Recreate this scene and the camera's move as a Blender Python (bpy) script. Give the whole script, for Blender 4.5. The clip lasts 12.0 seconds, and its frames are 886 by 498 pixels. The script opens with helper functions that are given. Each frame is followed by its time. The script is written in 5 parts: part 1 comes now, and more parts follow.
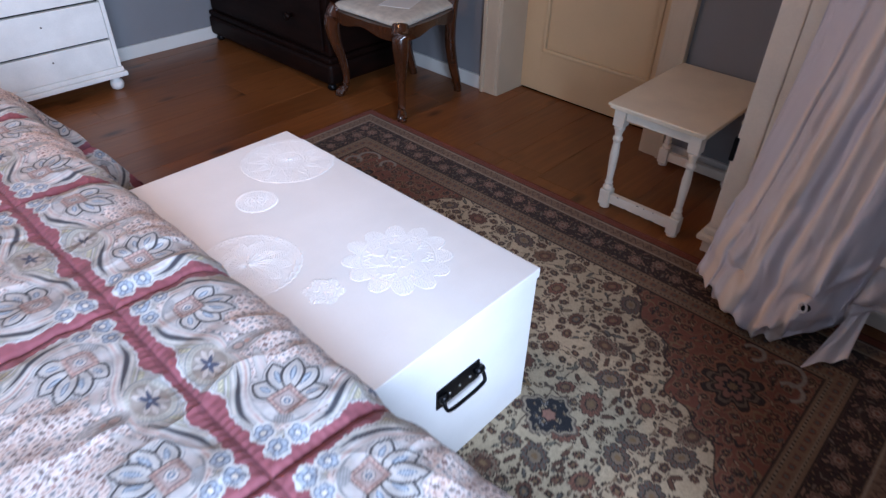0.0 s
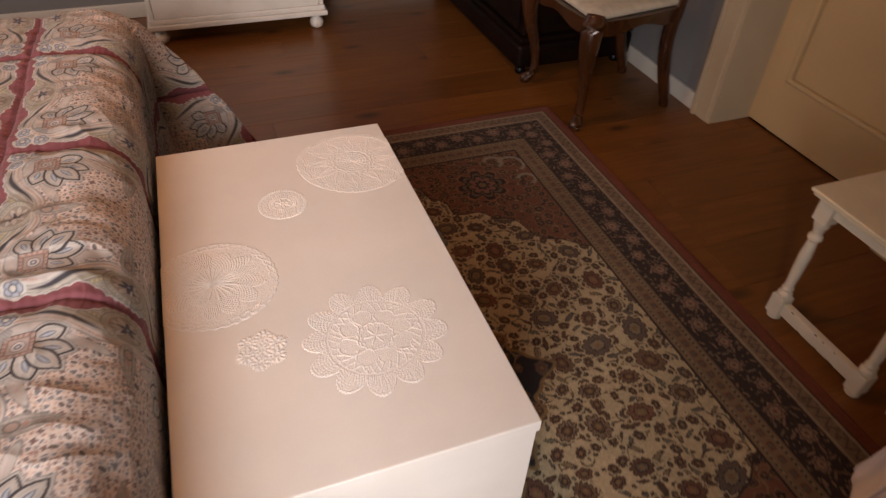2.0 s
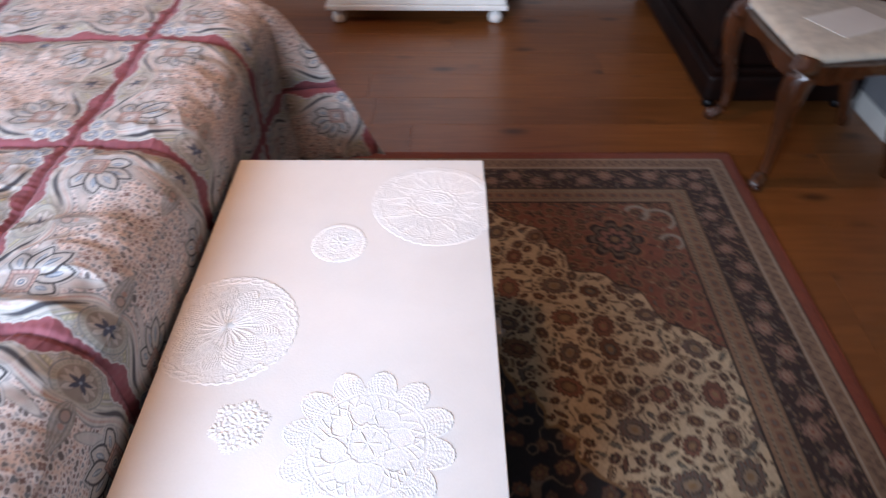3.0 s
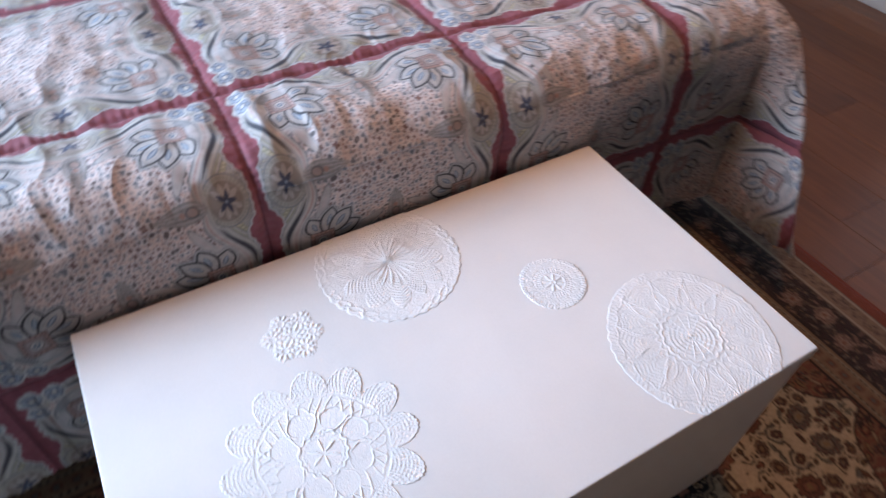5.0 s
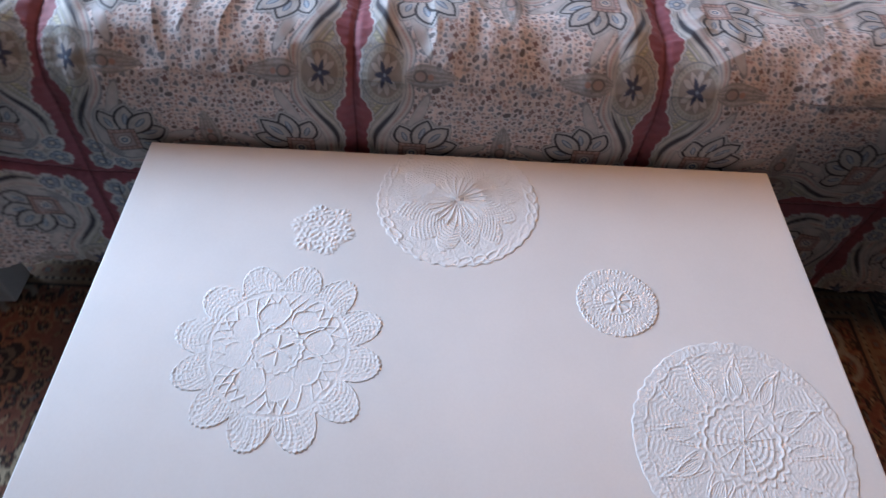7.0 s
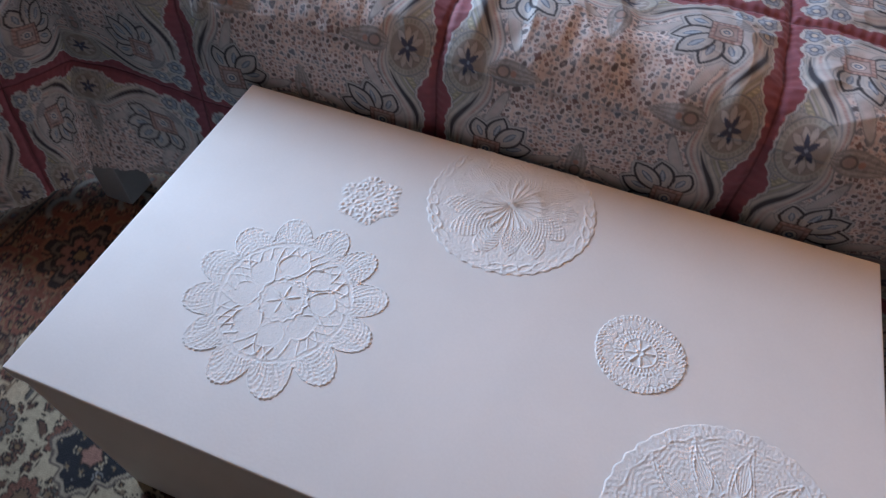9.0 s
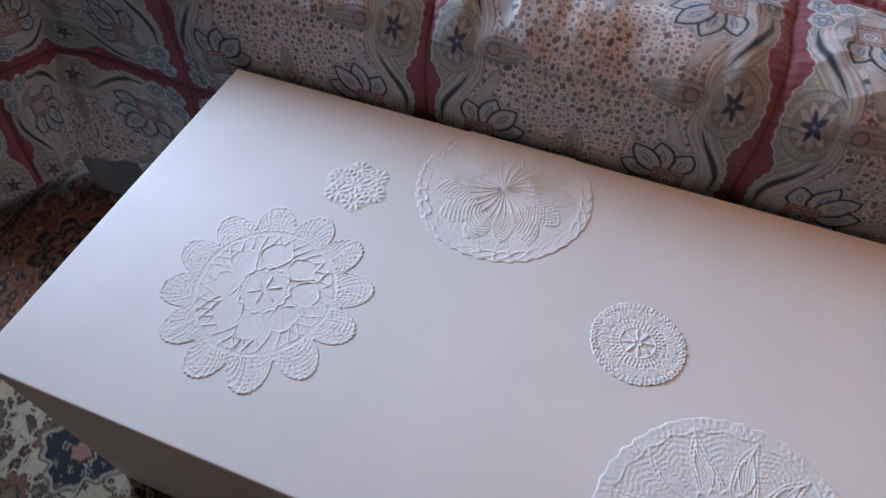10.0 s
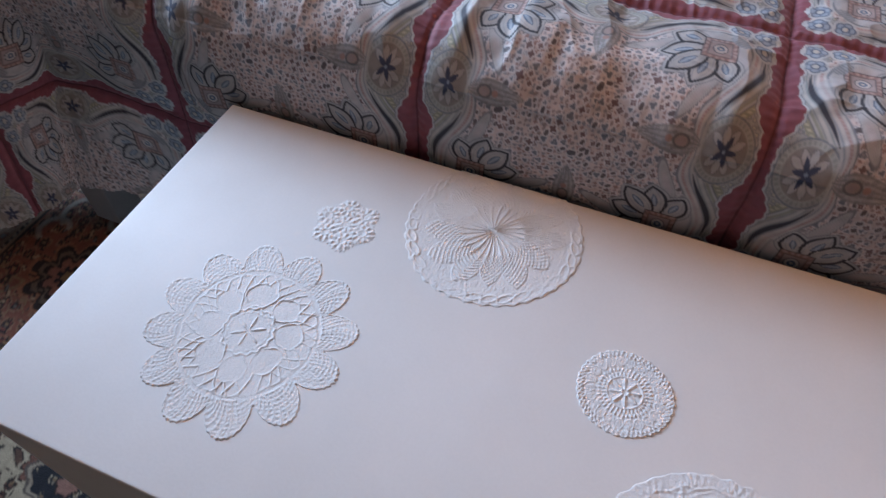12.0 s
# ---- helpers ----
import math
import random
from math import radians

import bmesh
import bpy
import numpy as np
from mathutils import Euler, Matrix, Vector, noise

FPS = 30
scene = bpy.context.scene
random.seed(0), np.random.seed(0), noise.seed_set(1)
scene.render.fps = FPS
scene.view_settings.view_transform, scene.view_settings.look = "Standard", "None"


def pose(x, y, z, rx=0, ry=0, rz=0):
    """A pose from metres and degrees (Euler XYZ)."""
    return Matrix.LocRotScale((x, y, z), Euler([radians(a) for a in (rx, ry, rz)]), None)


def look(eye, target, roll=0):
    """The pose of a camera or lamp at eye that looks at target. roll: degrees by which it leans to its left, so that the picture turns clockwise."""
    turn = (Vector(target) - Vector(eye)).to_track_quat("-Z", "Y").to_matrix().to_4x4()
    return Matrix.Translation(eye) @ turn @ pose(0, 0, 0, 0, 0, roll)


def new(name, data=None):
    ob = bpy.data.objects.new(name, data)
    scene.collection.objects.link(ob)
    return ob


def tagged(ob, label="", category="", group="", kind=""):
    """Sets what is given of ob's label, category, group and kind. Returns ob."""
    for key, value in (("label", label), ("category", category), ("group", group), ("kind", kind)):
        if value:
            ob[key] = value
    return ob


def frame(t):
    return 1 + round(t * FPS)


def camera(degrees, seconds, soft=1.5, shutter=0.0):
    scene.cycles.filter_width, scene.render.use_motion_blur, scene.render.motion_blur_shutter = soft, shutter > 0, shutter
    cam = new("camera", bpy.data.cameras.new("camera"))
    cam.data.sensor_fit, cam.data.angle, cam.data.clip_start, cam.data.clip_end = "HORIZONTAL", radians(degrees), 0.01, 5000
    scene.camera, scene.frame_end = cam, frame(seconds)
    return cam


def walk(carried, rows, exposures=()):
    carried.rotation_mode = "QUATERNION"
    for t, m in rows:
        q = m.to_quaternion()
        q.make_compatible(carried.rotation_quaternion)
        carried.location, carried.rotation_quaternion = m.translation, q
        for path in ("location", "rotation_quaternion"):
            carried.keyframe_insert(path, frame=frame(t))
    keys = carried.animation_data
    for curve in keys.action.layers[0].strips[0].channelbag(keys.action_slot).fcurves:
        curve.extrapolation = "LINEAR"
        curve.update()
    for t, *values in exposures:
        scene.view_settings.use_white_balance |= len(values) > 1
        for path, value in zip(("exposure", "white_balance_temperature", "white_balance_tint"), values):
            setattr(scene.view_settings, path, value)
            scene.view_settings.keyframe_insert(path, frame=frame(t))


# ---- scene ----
cam = camera(69.3, 12.0, soft=1.35, shutter=0.5)
PATH = [
    (0, (-0.44, -0.61, 1.319), (0.745, 0.472, 0.125), 1.5),
    (0.5, (-0.291, -0.548, 1.323), (0.849, 0.561, 0.111), 0.7),
    (1, (-0.142, -0.528, 1.314), (0.936, 0.628, 0.088), 2.9),
    (1.5, (0.066, -0.532, 1.299), (0.814, 0.817, 0.027), 6.0),
    (2, (0.175, -0.492, 1.285), (0.731, 0.913, -0.025), 2.5),
    (2.5, (0.336, -0.348, 1.274), (0.683, 1.094, -0.068), 4.3),
    (3, (0.453, -0.242, 1.266), (0.457, 1.222, -0.097), 0.2),
    (3.2, (0.509, -0.21, 1.267), (0.322, 1.244, -0.094), 1.1),
    (4.8, (0.715, 0.129, 1.218), (-0.371, 0.986, -0.226), 2.6),
    (5, (0.727, 0.171, 1.212), (-0.432, 0.888, -0.252), 2.7),
    (5.5, (0.793, 0.26, 1.2), (-0.467, 0.664, -0.3), 6.9),
    (6, (0.8, 0.316, 1.178), (-0.479, 0.496, -0.349), 2.9),
    (6.5, (0.751, 0.379, 1.143), (-0.485, 0.525, -0.422), 5.9),
    (7, (0.715, 0.414, 1.136), (-0.492, 0.476, -0.458), 5.0),
    (7.5, (0.714, 0.466, 1.13), (-0.478, 0.332, -0.47), 5.6),
    (9.3, (0.672, 0.569, 1.1), (-0.46, 0.168, -0.5), 2.1),
    (9.5, (0.665, 0.569, 1.092), (-0.458, 0.171, -0.514), 2.1),
    (10, (0.656, 0.587, 1.078), (-0.45, 0.171, -0.535), 0.6),
    (10.5, (0.648, 0.61, 1.073), (-0.441, 0.18, -0.549), -0.4),
    (11, (0.645, 0.618, 1.079), (-0.469, 0.191, -0.526), -0.3),
    (11.5, (0.634, 0.608, 1.084), (-0.505, 0.177, -0.502), 0.5),
    (12, (0.623, 0.602, 1.088), (-0.523, 0.142, -0.485), 0.4),
]
EXPOSURE = [(0.0, -0.01, 6150, 18), (1.0, -0.13, 6500, 19), (1.35, -0.56, 9200, 27), (1.6, -0.8, 14800, 37), (2.0, -0.58, 11400, 31), (2.4, 0.02, 7500, 21),
            (3.0, 0.24, 6700, 17), (5.0, -0.02, 6250, 15), (6.0, -0.2, 6200, 15), (7.5, -0.5, 6200, 15), (9.5, -0.68, 6150, 15), (12.0, -0.65, 6150, 15)]
walk(cam, [(t, look(eye, target, roll)) for t, eye, target, roll in PATH], EXPOSURE)

# ---- world and light ----
world = bpy.data.worlds.new("world")
scene.world = world
world.use_nodes = True
wn = world.node_tree.nodes
sky = wn.new("ShaderNodeTexSky")
sky.sky_type, sky.sun_disc = "NISHITA", False
sky.sun_elevation, sky.sun_rotation = radians(38), radians(150)
wn["Background"].inputs["Strength"].default_value = 0.12
world.node_tree.links.new(sky.outputs["Color"], wn["Background"].inputs["Color"])


def area_light(name, m, sx, sy, watts, color):
    data = bpy.data.lights.new(name, "AREA")
    data.shape, data.size, data.size_y, data.energy, data.color = "RECTANGLE", sx, sy, watts, color
    ob = new(name, data)
    ob.matrix_world = m
    return ob


# daylight that comes in through the two windows, and an unseen lamp added for warmth
area_light("window_daylight", look((-0.98, -2.50, 1.72), (-0.4, 0.0, 0.6)), 1.5, 1.25, 300, (0.60, 0.78, 1.0))
area_light("window_daylight", look((-2.56, 1.9, 1.5), (0.0, 1.6, 0.7)), 0.9, 1.2, 16, (0.74, 0.86, 1.0))
bulb = bpy.data.lights.new("lamp_bulb", "POINT")
bulb.energy, bulb.color, bulb.shadow_soft_size = 28.0, (1.0, 0.50, 0.22), 0.14
new("lamp_bulb", bulb).location = (-0.12, 1.15, 2.12)


# ---- materials ----
def material(name, color, rough=0.6, metal=0.0, vary=0.12, scale=6.0, grain=90.0, bump=0.15, attr="", coat=0.0, stretch=(1, 1, 1), dark=None, sheen=0.0, spread=0.0, dist=0.004):
    """A surface with blotches at a large scale, grain at a small one and fine relief."""
    m = bpy.data.materials.new(name)
    m.use_nodes = True
    t = m.node_tree
    n, l = t.nodes, t.links
    b = n["Principled BSDF"]
    b.inputs["Roughness"].default_value = rough
    b.inputs["Metallic"].default_value = metal
    b.inputs["Coat Weight"].default_value = coat
    b.inputs["Sheen Weight"].default_value = sheen
    co = n.new("ShaderNodeTexCoord")
    mp = n.new("ShaderNodeMapping")
    mp.inputs["Scale"].default_value = stretch
    l.new(co.outputs["Object"], mp.inputs["Vector"])
    big = n.new("ShaderNodeTexNoise")
    big.inputs["Scale"].default_value, big.inputs["Detail"].default_value = scale, 4
    fine = n.new("ShaderNodeTexNoise")
    fine.inputs["Scale"].default_value, fine.inputs["Detail"].default_value = grain, 3
    for x in (big, fine):
        l.new(mp.outputs["Vector"], x.inputs["Vector"])
    mix = n.new("ShaderNodeMix")
    mix.data_type = "RGBA"
    ramp = n.new("ShaderNodeMapRange")
    ramp.inputs["From Min"].default_value, ramp.inputs["From Max"].default_value = 0.35, 0.68
    l.new(big.outputs["Fac"], ramp.inputs["Value"])
    l.new(ramp.outputs["Result"], mix.inputs["Factor"])
    low = dark or tuple(c * (1 - vary * 2) for c in color)
    mix.inputs["A"].default_value = (*color, 1)
    mix.inputs["B"].default_value = (*low, 1)
    out = mix.outputs["Result"]
    hsv = n.new("ShaderNodeHueSaturation")
    val = n.new("ShaderNodeMapRange")
    val.inputs["To Min"].default_value, val.inputs["To Max"].default_value = 1 - vary, 1 + vary
    l.new(fine.outputs["Fac"], val.inputs["Value"])
    if attr:
        a = n.new("ShaderNodeAttribute")
        a.attribute_name = attr
        out = a.outputs["Color"]
    l.new(out, hsv.inputs["Color"])
    if spread:
        info = n.new("ShaderNodeObjectInfo")
        sp = n.new("ShaderNodeMapRange")
        sp.inputs["To Min"].default_value, sp.inputs["To Max"].default_value = 1 - spread, 1 + spread
        l.new(info.outputs["Random"], sp.inputs["Value"])
        mu = n.new("ShaderNodeMath")
        mu.operation = "MULTIPLY"
        l.new(val.outputs["Result"], mu.inputs[0])
        l.new(sp.outputs["Result"], mu.inputs[1])
        l.new(mu.outputs["Value"], hsv.inputs["Value"])
    else:
        l.new(val.outputs["Result"], hsv.inputs["Value"])
    l.new(hsv.outputs["Color"], b.inputs["Base Color"])
    rr = n.new("ShaderNodeMapRange")
    rr.inputs["To Min"].default_value, rr.inputs["To Max"].default_value = max(0.03, rough - 0.1), min(1, rough + 0.1)
    l.new(big.outputs["Fac"], rr.inputs["Value"])
    l.new(rr.outputs["Result"], b.inputs["Roughness"])
    bp = n.new("ShaderNodeBump")
    bp.inputs["Strength"].default_value, bp.inputs["Distance"].default_value = bump, dist
    l.new(fine.outputs["Fac"], bp.inputs["Height"])
    l.new(bp.outputs["Normal"], b.inputs["Normal"])
    return m


def plank_material():
    """Dark oiled oak laminate: long grain along y, knots, a satin finish."""
    m = bpy.data.materials.new("oak_floor")
    m.use_nodes = True
    t = m.node_tree
    n, l = t.nodes, t.links
    b = n["Principled BSDF"]
    co = n.new("ShaderNodeTexCoord")
    info = n.new("ShaderNodeObjectInfo")
    off = n.new("ShaderNodeVectorMath")
    off.operation = "MULTIPLY_ADD"
    comb = n.new("ShaderNodeCombineXYZ")
    mul = n.new("ShaderNodeMath")
    mul.operation, mul.inputs[1].default_value = "MULTIPLY", 37.0
    l.new(info.outputs["Random"], mul.inputs[0])
    for k in range(3):
        l.new(mul.outputs["Value"], comb.inputs[k])
    off.inputs[1].default_value = (1, 1, 1)
    l.new(co.outputs["Object"], off.inputs[0])
    l.new(comb.outputs["Vector"], off.inputs[2])
    stretch = n.new("ShaderNodeVectorMath")
    stretch.operation, stretch.inputs[1].default_value = "MULTIPLY", (2.2, 26.0, 10.0)
    l.new(off.outputs["Vector"], stretch.inputs[0])
    grain = n.new("ShaderNodeTexNoise")
    grain.inputs["Scale"].default_value, grain.inputs["Detail"].default_value, grain.inputs["Distortion"].default_value = 1.6, 6, 0.8
    l.new(stretch.outputs["Vector"], grain.inputs["Vector"])
    blot = n.new("ShaderNodeTexNoise")
    blot.inputs["Scale"].default_value, blot.inputs["Detail"].default_value = 3.0, 3
    l.new(off.outputs["Vector"], blot.inputs["Vector"])
    kst = n.new("ShaderNodeVectorMath")
    kst.operation, kst.inputs[1].default_value = "MULTIPLY", (3.0, 7.0, 1.0)
    l.new(off.outputs["Vector"], kst.inputs[0])
    knot = n.new("ShaderNodeTexVoronoi")
    knot.inputs["Scale"].default_value = 1.0
    l.new(kst.outputs["Vector"], knot.inputs["Vector"])
    ramp = n.new("ShaderNodeValToRGB")
    e = ramp.color_ramp.elements
    e[0].position, e[0].color = 0.2, (0.150, 0.048, 0.012, 1)
    e[1].position, e[1].color = 0.8, (0.245, 0.086, 0.023, 1)
    l.new(grain.outputs["Fac"], ramp.inputs["Fac"])
    kr = n.new("ShaderNodeMapRange")
    kr.inputs["From Min"].default_value, kr.inputs["From Max"].default_value = 0.05, 0.2
    kr.inputs["To Min"].default_value = 0.35
    l.new(knot.outputs["Distance"], kr.inputs["Value"])
    br = n.new("ShaderNodeMapRange")
    br.inputs["To Min"].default_value, br.inputs["To Max"].default_value = 0.72, 1.28
    l.new(blot.outputs["Fac"], br.inputs["Value"])
    pr = n.new("ShaderNodeMapRange")
    pr.inputs["To Min"].default_value, pr.inputs["To Max"].default_value = 0.86, 1.12
    l.new(info.outputs["Random"], pr.inputs["Value"])
    m1, m2 = n.new("ShaderNodeMath"), n.new("ShaderNodeMath")
    m1.operation = m2.operation = "MULTIPLY"
    l.new(kr.outputs["Result"], m1.inputs[0])
    l.new(br.outputs["Result"], m1.inputs[1])
    l.new(m1.outputs["Value"], m2.inputs[0])
    l.new(pr.outputs["Result"], m2.inputs[1])
    hsv = n.new("ShaderNodeHueSaturation")
    l.new(ramp.outputs["Color"], hsv.inputs["Color"])
    l.new(m2.outputs["Value"], hsv.inputs["Value"])
    l.new(hsv.outputs["Color"], b.inputs["Base Color"])
    rr = n.new("ShaderNodeMapRange")
    rr.inputs["To Min"].default_value, rr.inputs["To Max"].default_value = 0.24, 0.46
    l.new(blot.outputs["Fac"], rr.inputs["Value"])
    l.new(rr.outputs["Result"], b.inputs["Roughness"])
    bp = n.new("ShaderNodeBump")
    bp.inputs["Strength"].default_value, bp.inputs["Distance"].default_value = 0.12, 0.002
    l.new(grain.outputs["Fac"], bp.inputs["Height"])
    l.new(bp.outputs["Normal"], b.inputs["Normal"])
    return m


OAK = plank_material()
# white bed wood; its grey holds the shade below the quilt's hem
DIMWOOD = material("shade_toned_bed_wood", (0.36, 0.35, 0.34), 0.6, vary=0.06, scale=6, grain=120)
SUBFLOOR = material("floor_joint", (0.02, 0.012, 0.008), 0.9)
WALL = material("grey_lavender_plaster", (0.20, 0.20, 0.21), 0.85, vary=0.04, scale=2.5, grain=240, bump=0.12)
# unseen ceiling, far darker than white plaster so that less light bounces
BEIGE = material("darkened_ceiling_plaster", (0.24, 0.225, 0.21), 0.9, vary=0.03, grain=200)
WHITE = material("white_gloss_woodwork", (0.66, 0.64, 0.60), 0.38, vary=0.03, scale=5, grain=120, bump=0.05)
# cream paint, with some of the lamp's warm light in its colour
DOORPAINT = material("lamp_warmed_cream_door_paint", (0.62, 0.455, 0.27), 0.42, vary=0.03, scale=4, grain=130, bump=0.05)
FRAMEPAINT = material("cream_frame_paint", (0.54, 0.44, 0.32), 0.42, vary=0.04, scale=5, grain=120, bump=0.05)
LACE = material("white_painted_crochet", (0.86, 0.85, 0.835), 0.85, vary=0.03, scale=9, grain=520, bump=0.4, dist=0.0012)
CHALK = material("white_chalk_paint", (0.82, 0.805, 0.785), 0.55, vary=0.025, scale=7, grain=260, bump=0.10, dist=0.0012)
SHABBY = material("worn_white_furniture_paint", (0.80, 0.785, 0.75), 0.5, vary=0.06, scale=9, grain=150, bump=0.12, dist=0.0015)
IVORY = material("worn_ivory_furniture_paint", (0.80, 0.73, 0.62), 0.5, vary=0.06, scale=9, grain=150, bump=0.12, dist=0.0015)
# cream top, yellowed to carry warm lamp light in its colour
WARMTOP = material("lamp_warmed_cream_tabletop_paint", (0.82, 0.70, 0.53), 0.45, vary=0.05, scale=7, grain=150, bump=0.10, dist=0.0015)
WORN = material("bare_wood_chip", (0.09, 0.055, 0.035), 0.8, vary=0.3)
MAHOGANY = material("dark_mahogany", (0.009, 0.0024, 0.0014), 0.55, vary=0.3, scale=4, grain=40, bump=0.06, stretch=(1, 1, 6))
MAHOGANY.node_tree.nodes["Principled BSDF"].inputs["Specular IOR Level"].default_value = 0.15
CHAIRWOOD = material("polished_walnut", (0.068, 0.0205, 0.0075), 0.24, vary=0.25, scale=5, grain=60, bump=0.05, stretch=(5, 5, 1), coat=0.5)
SEATCLOTH = material("cream_brocade", (0.60, 0.53, 0.43), 0.85, vary=0.12, scale=28, grain=420, bump=0.25, sheen=0.2)
PAPER = material("white_paper", (0.82, 0.80, 0.76), 0.7, vary=0.02)
IRON = material("black_iron", (0.012, 0.012, 0.014), 0.36, metal=0.7, vary=0.3, grain=300, bump=0.2, dist=0.001)
STEEL = material("dull_steel", (0.35, 0.34, 0.32), 0.4, metal=1.0, vary=0.2, grain=300)
QUILT = material("printed_cotton_quilt", (0.6, 0.6, 0.6), 0.74, vary=0.10, grain=700, bump=0.22, attr="print", sheen=0.08, dist=0.001)
RUG = material("knotted_wool_pile", (0.4, 0.3, 0.2), 0.95, vary=0.26, grain=520, bump=0.7, attr="print", sheen=0.05, dist=0.003)
RUGEDGE = material("red_overcast_wool_edge", (0.26, 0.060, 0.030), 0.95, vary=0.25, grain=300, bump=0.6)
BLACK = material("black_gap_shade", (0.008, 0.007, 0.006), 0.9)
MATTRESS = material("mattress_ticking", (0.6, 0.58, 0.55), 0.9)


# ---- helpers for meshes ----
def part(name, bm, mat, parent=None, label="", smooth=False):
    """Links a bmesh as one mesh object, under a thing or a part if given."""
    me = bpy.data.meshes.new(name)
    bm.normal_update()
    bm.to_mesh(me)
    bm.free()
    me.materials.append(mat)
    if smooth:
        me.polygons.foreach_set("use_smooth", [True] * len(me.polygons))
    ob = new(name, me)
    if parent:
        ob.parent = parent
        ob.matrix_parent_inverse = parent.matrix_world.inverted()
    if label:
        ob["label"] = label
    return ob


def thing(name, x, y, z, label, category, group="", kind="", turn=0):
    ob = new(name)
    ob.empty_display_size = 0.05
    ob.matrix_world = pose(x, y, z, 0, 0, turn)
    bpy.context.view_layer.update()
    return tagged(ob, label, category, group, kind)


def box(bm, x0, x1, y0, y1, z0, z1, bevel=0.0, seg=2):
    g = bmesh.ops.create_cube(bm, size=1.0)
    vs = g["verts"]
    for v in vs:
        v.co = Vector(((x0 + x1) / 2 + v.co.x * (x1 - x0), (y0 + y1) / 2 + v.co.y * (y1 - y0), (z0 + z1) / 2 + v.co.z * (z1 - z0)))
    if bevel:
        es = {e for v in vs for e in v.link_edges}
        bmesh.ops.bevel(bm, geom=list(es), offset=bevel, segments=seg, affect="EDGES", profile=0.6)
    return bm


def cube(*a, **k):
    return box(bmesh.new(), *a, **k)


def lathe(profile, cx=0, cy=0, sides=20, bm=None):
    """A turned solid round a vertical axis; profile is pairs of radius and height."""
    bm = bm or bmesh.new()
    rings = []
    for r, z in profile:
        rings.append([bm.verts.new((cx + r * math.cos(2 * math.pi * k / sides), cy + r * math.sin(2 * math.pi * k / sides), z)) for k in range(sides)])
    for a, b in zip(rings, rings[1:]):
        for k in range(sides):
            bm.faces.new((a[k], a[(k + 1) % sides], b[(k + 1) % sides], b[k]))
    bm.faces.new(rings[0][::-1])
    bm.faces.new(rings[-1])
    return bm


def tube(points, radius, sides=10, bm=None):
    """A rod along points; radius is one number or one for each point."""
    bm = bm or bmesh.new()
    pts = [Vector(p) for p in points]
    radii = radius if isinstance(radius, (list, tuple)) else [radius] * len(pts)
    rings = []
    up = Vector((0.013, 0.027, 1.0))
    for i, p in enumerate(pts):
        d = (pts[min(i + 1, len(pts) - 1)] - pts[max(i - 1, 0)]).normalized()
        if abs(d.dot(up.normalized())) > 0.95:
            side = d.cross(Vector((1, 0.01, 0))).normalized()
        else:
            side = d.cross(up).normalized()
        other = side.cross(d)
        rings.append([bm.verts.new(p + radii[i] * (math.cos(2 * math.pi * k / sides) * side + math.sin(2 * math.pi * k / sides) * other)) for k in range(sides)])
    for a, b in zip(rings, rings[1:]):
        for k in range(sides):
            bm.faces.new((a[k], a[(k + 1) % sides], b[(k + 1) % sides], b[k]))
    bm.faces.new(rings[0][::-1])
    bm.faces.new(rings[-1])
    bmesh.ops.recalc_face_normals(bm, faces=bm.faces[:])
    return bm


def smooth_path(pts, steps=6):
    """A Catmull-Rom curve through points."""
    out, n = [], len(pts)
    P = [Vector(p) for p in pts]
    for i in range(n - 1):
        a, b, c, d = P[max(i - 1, 0)], P[i], P[i + 1], P[min(i + 2, n - 1)]
        for k in range(steps):
            t = k / steps
            out.append(0.5 * (2 * b + (c - a) * t + (2 * a - 5 * b + 4 * c - d) * t * t + (3 * b - a - 3 * c + d) * t ** 3))
    return out + [P[-1]]


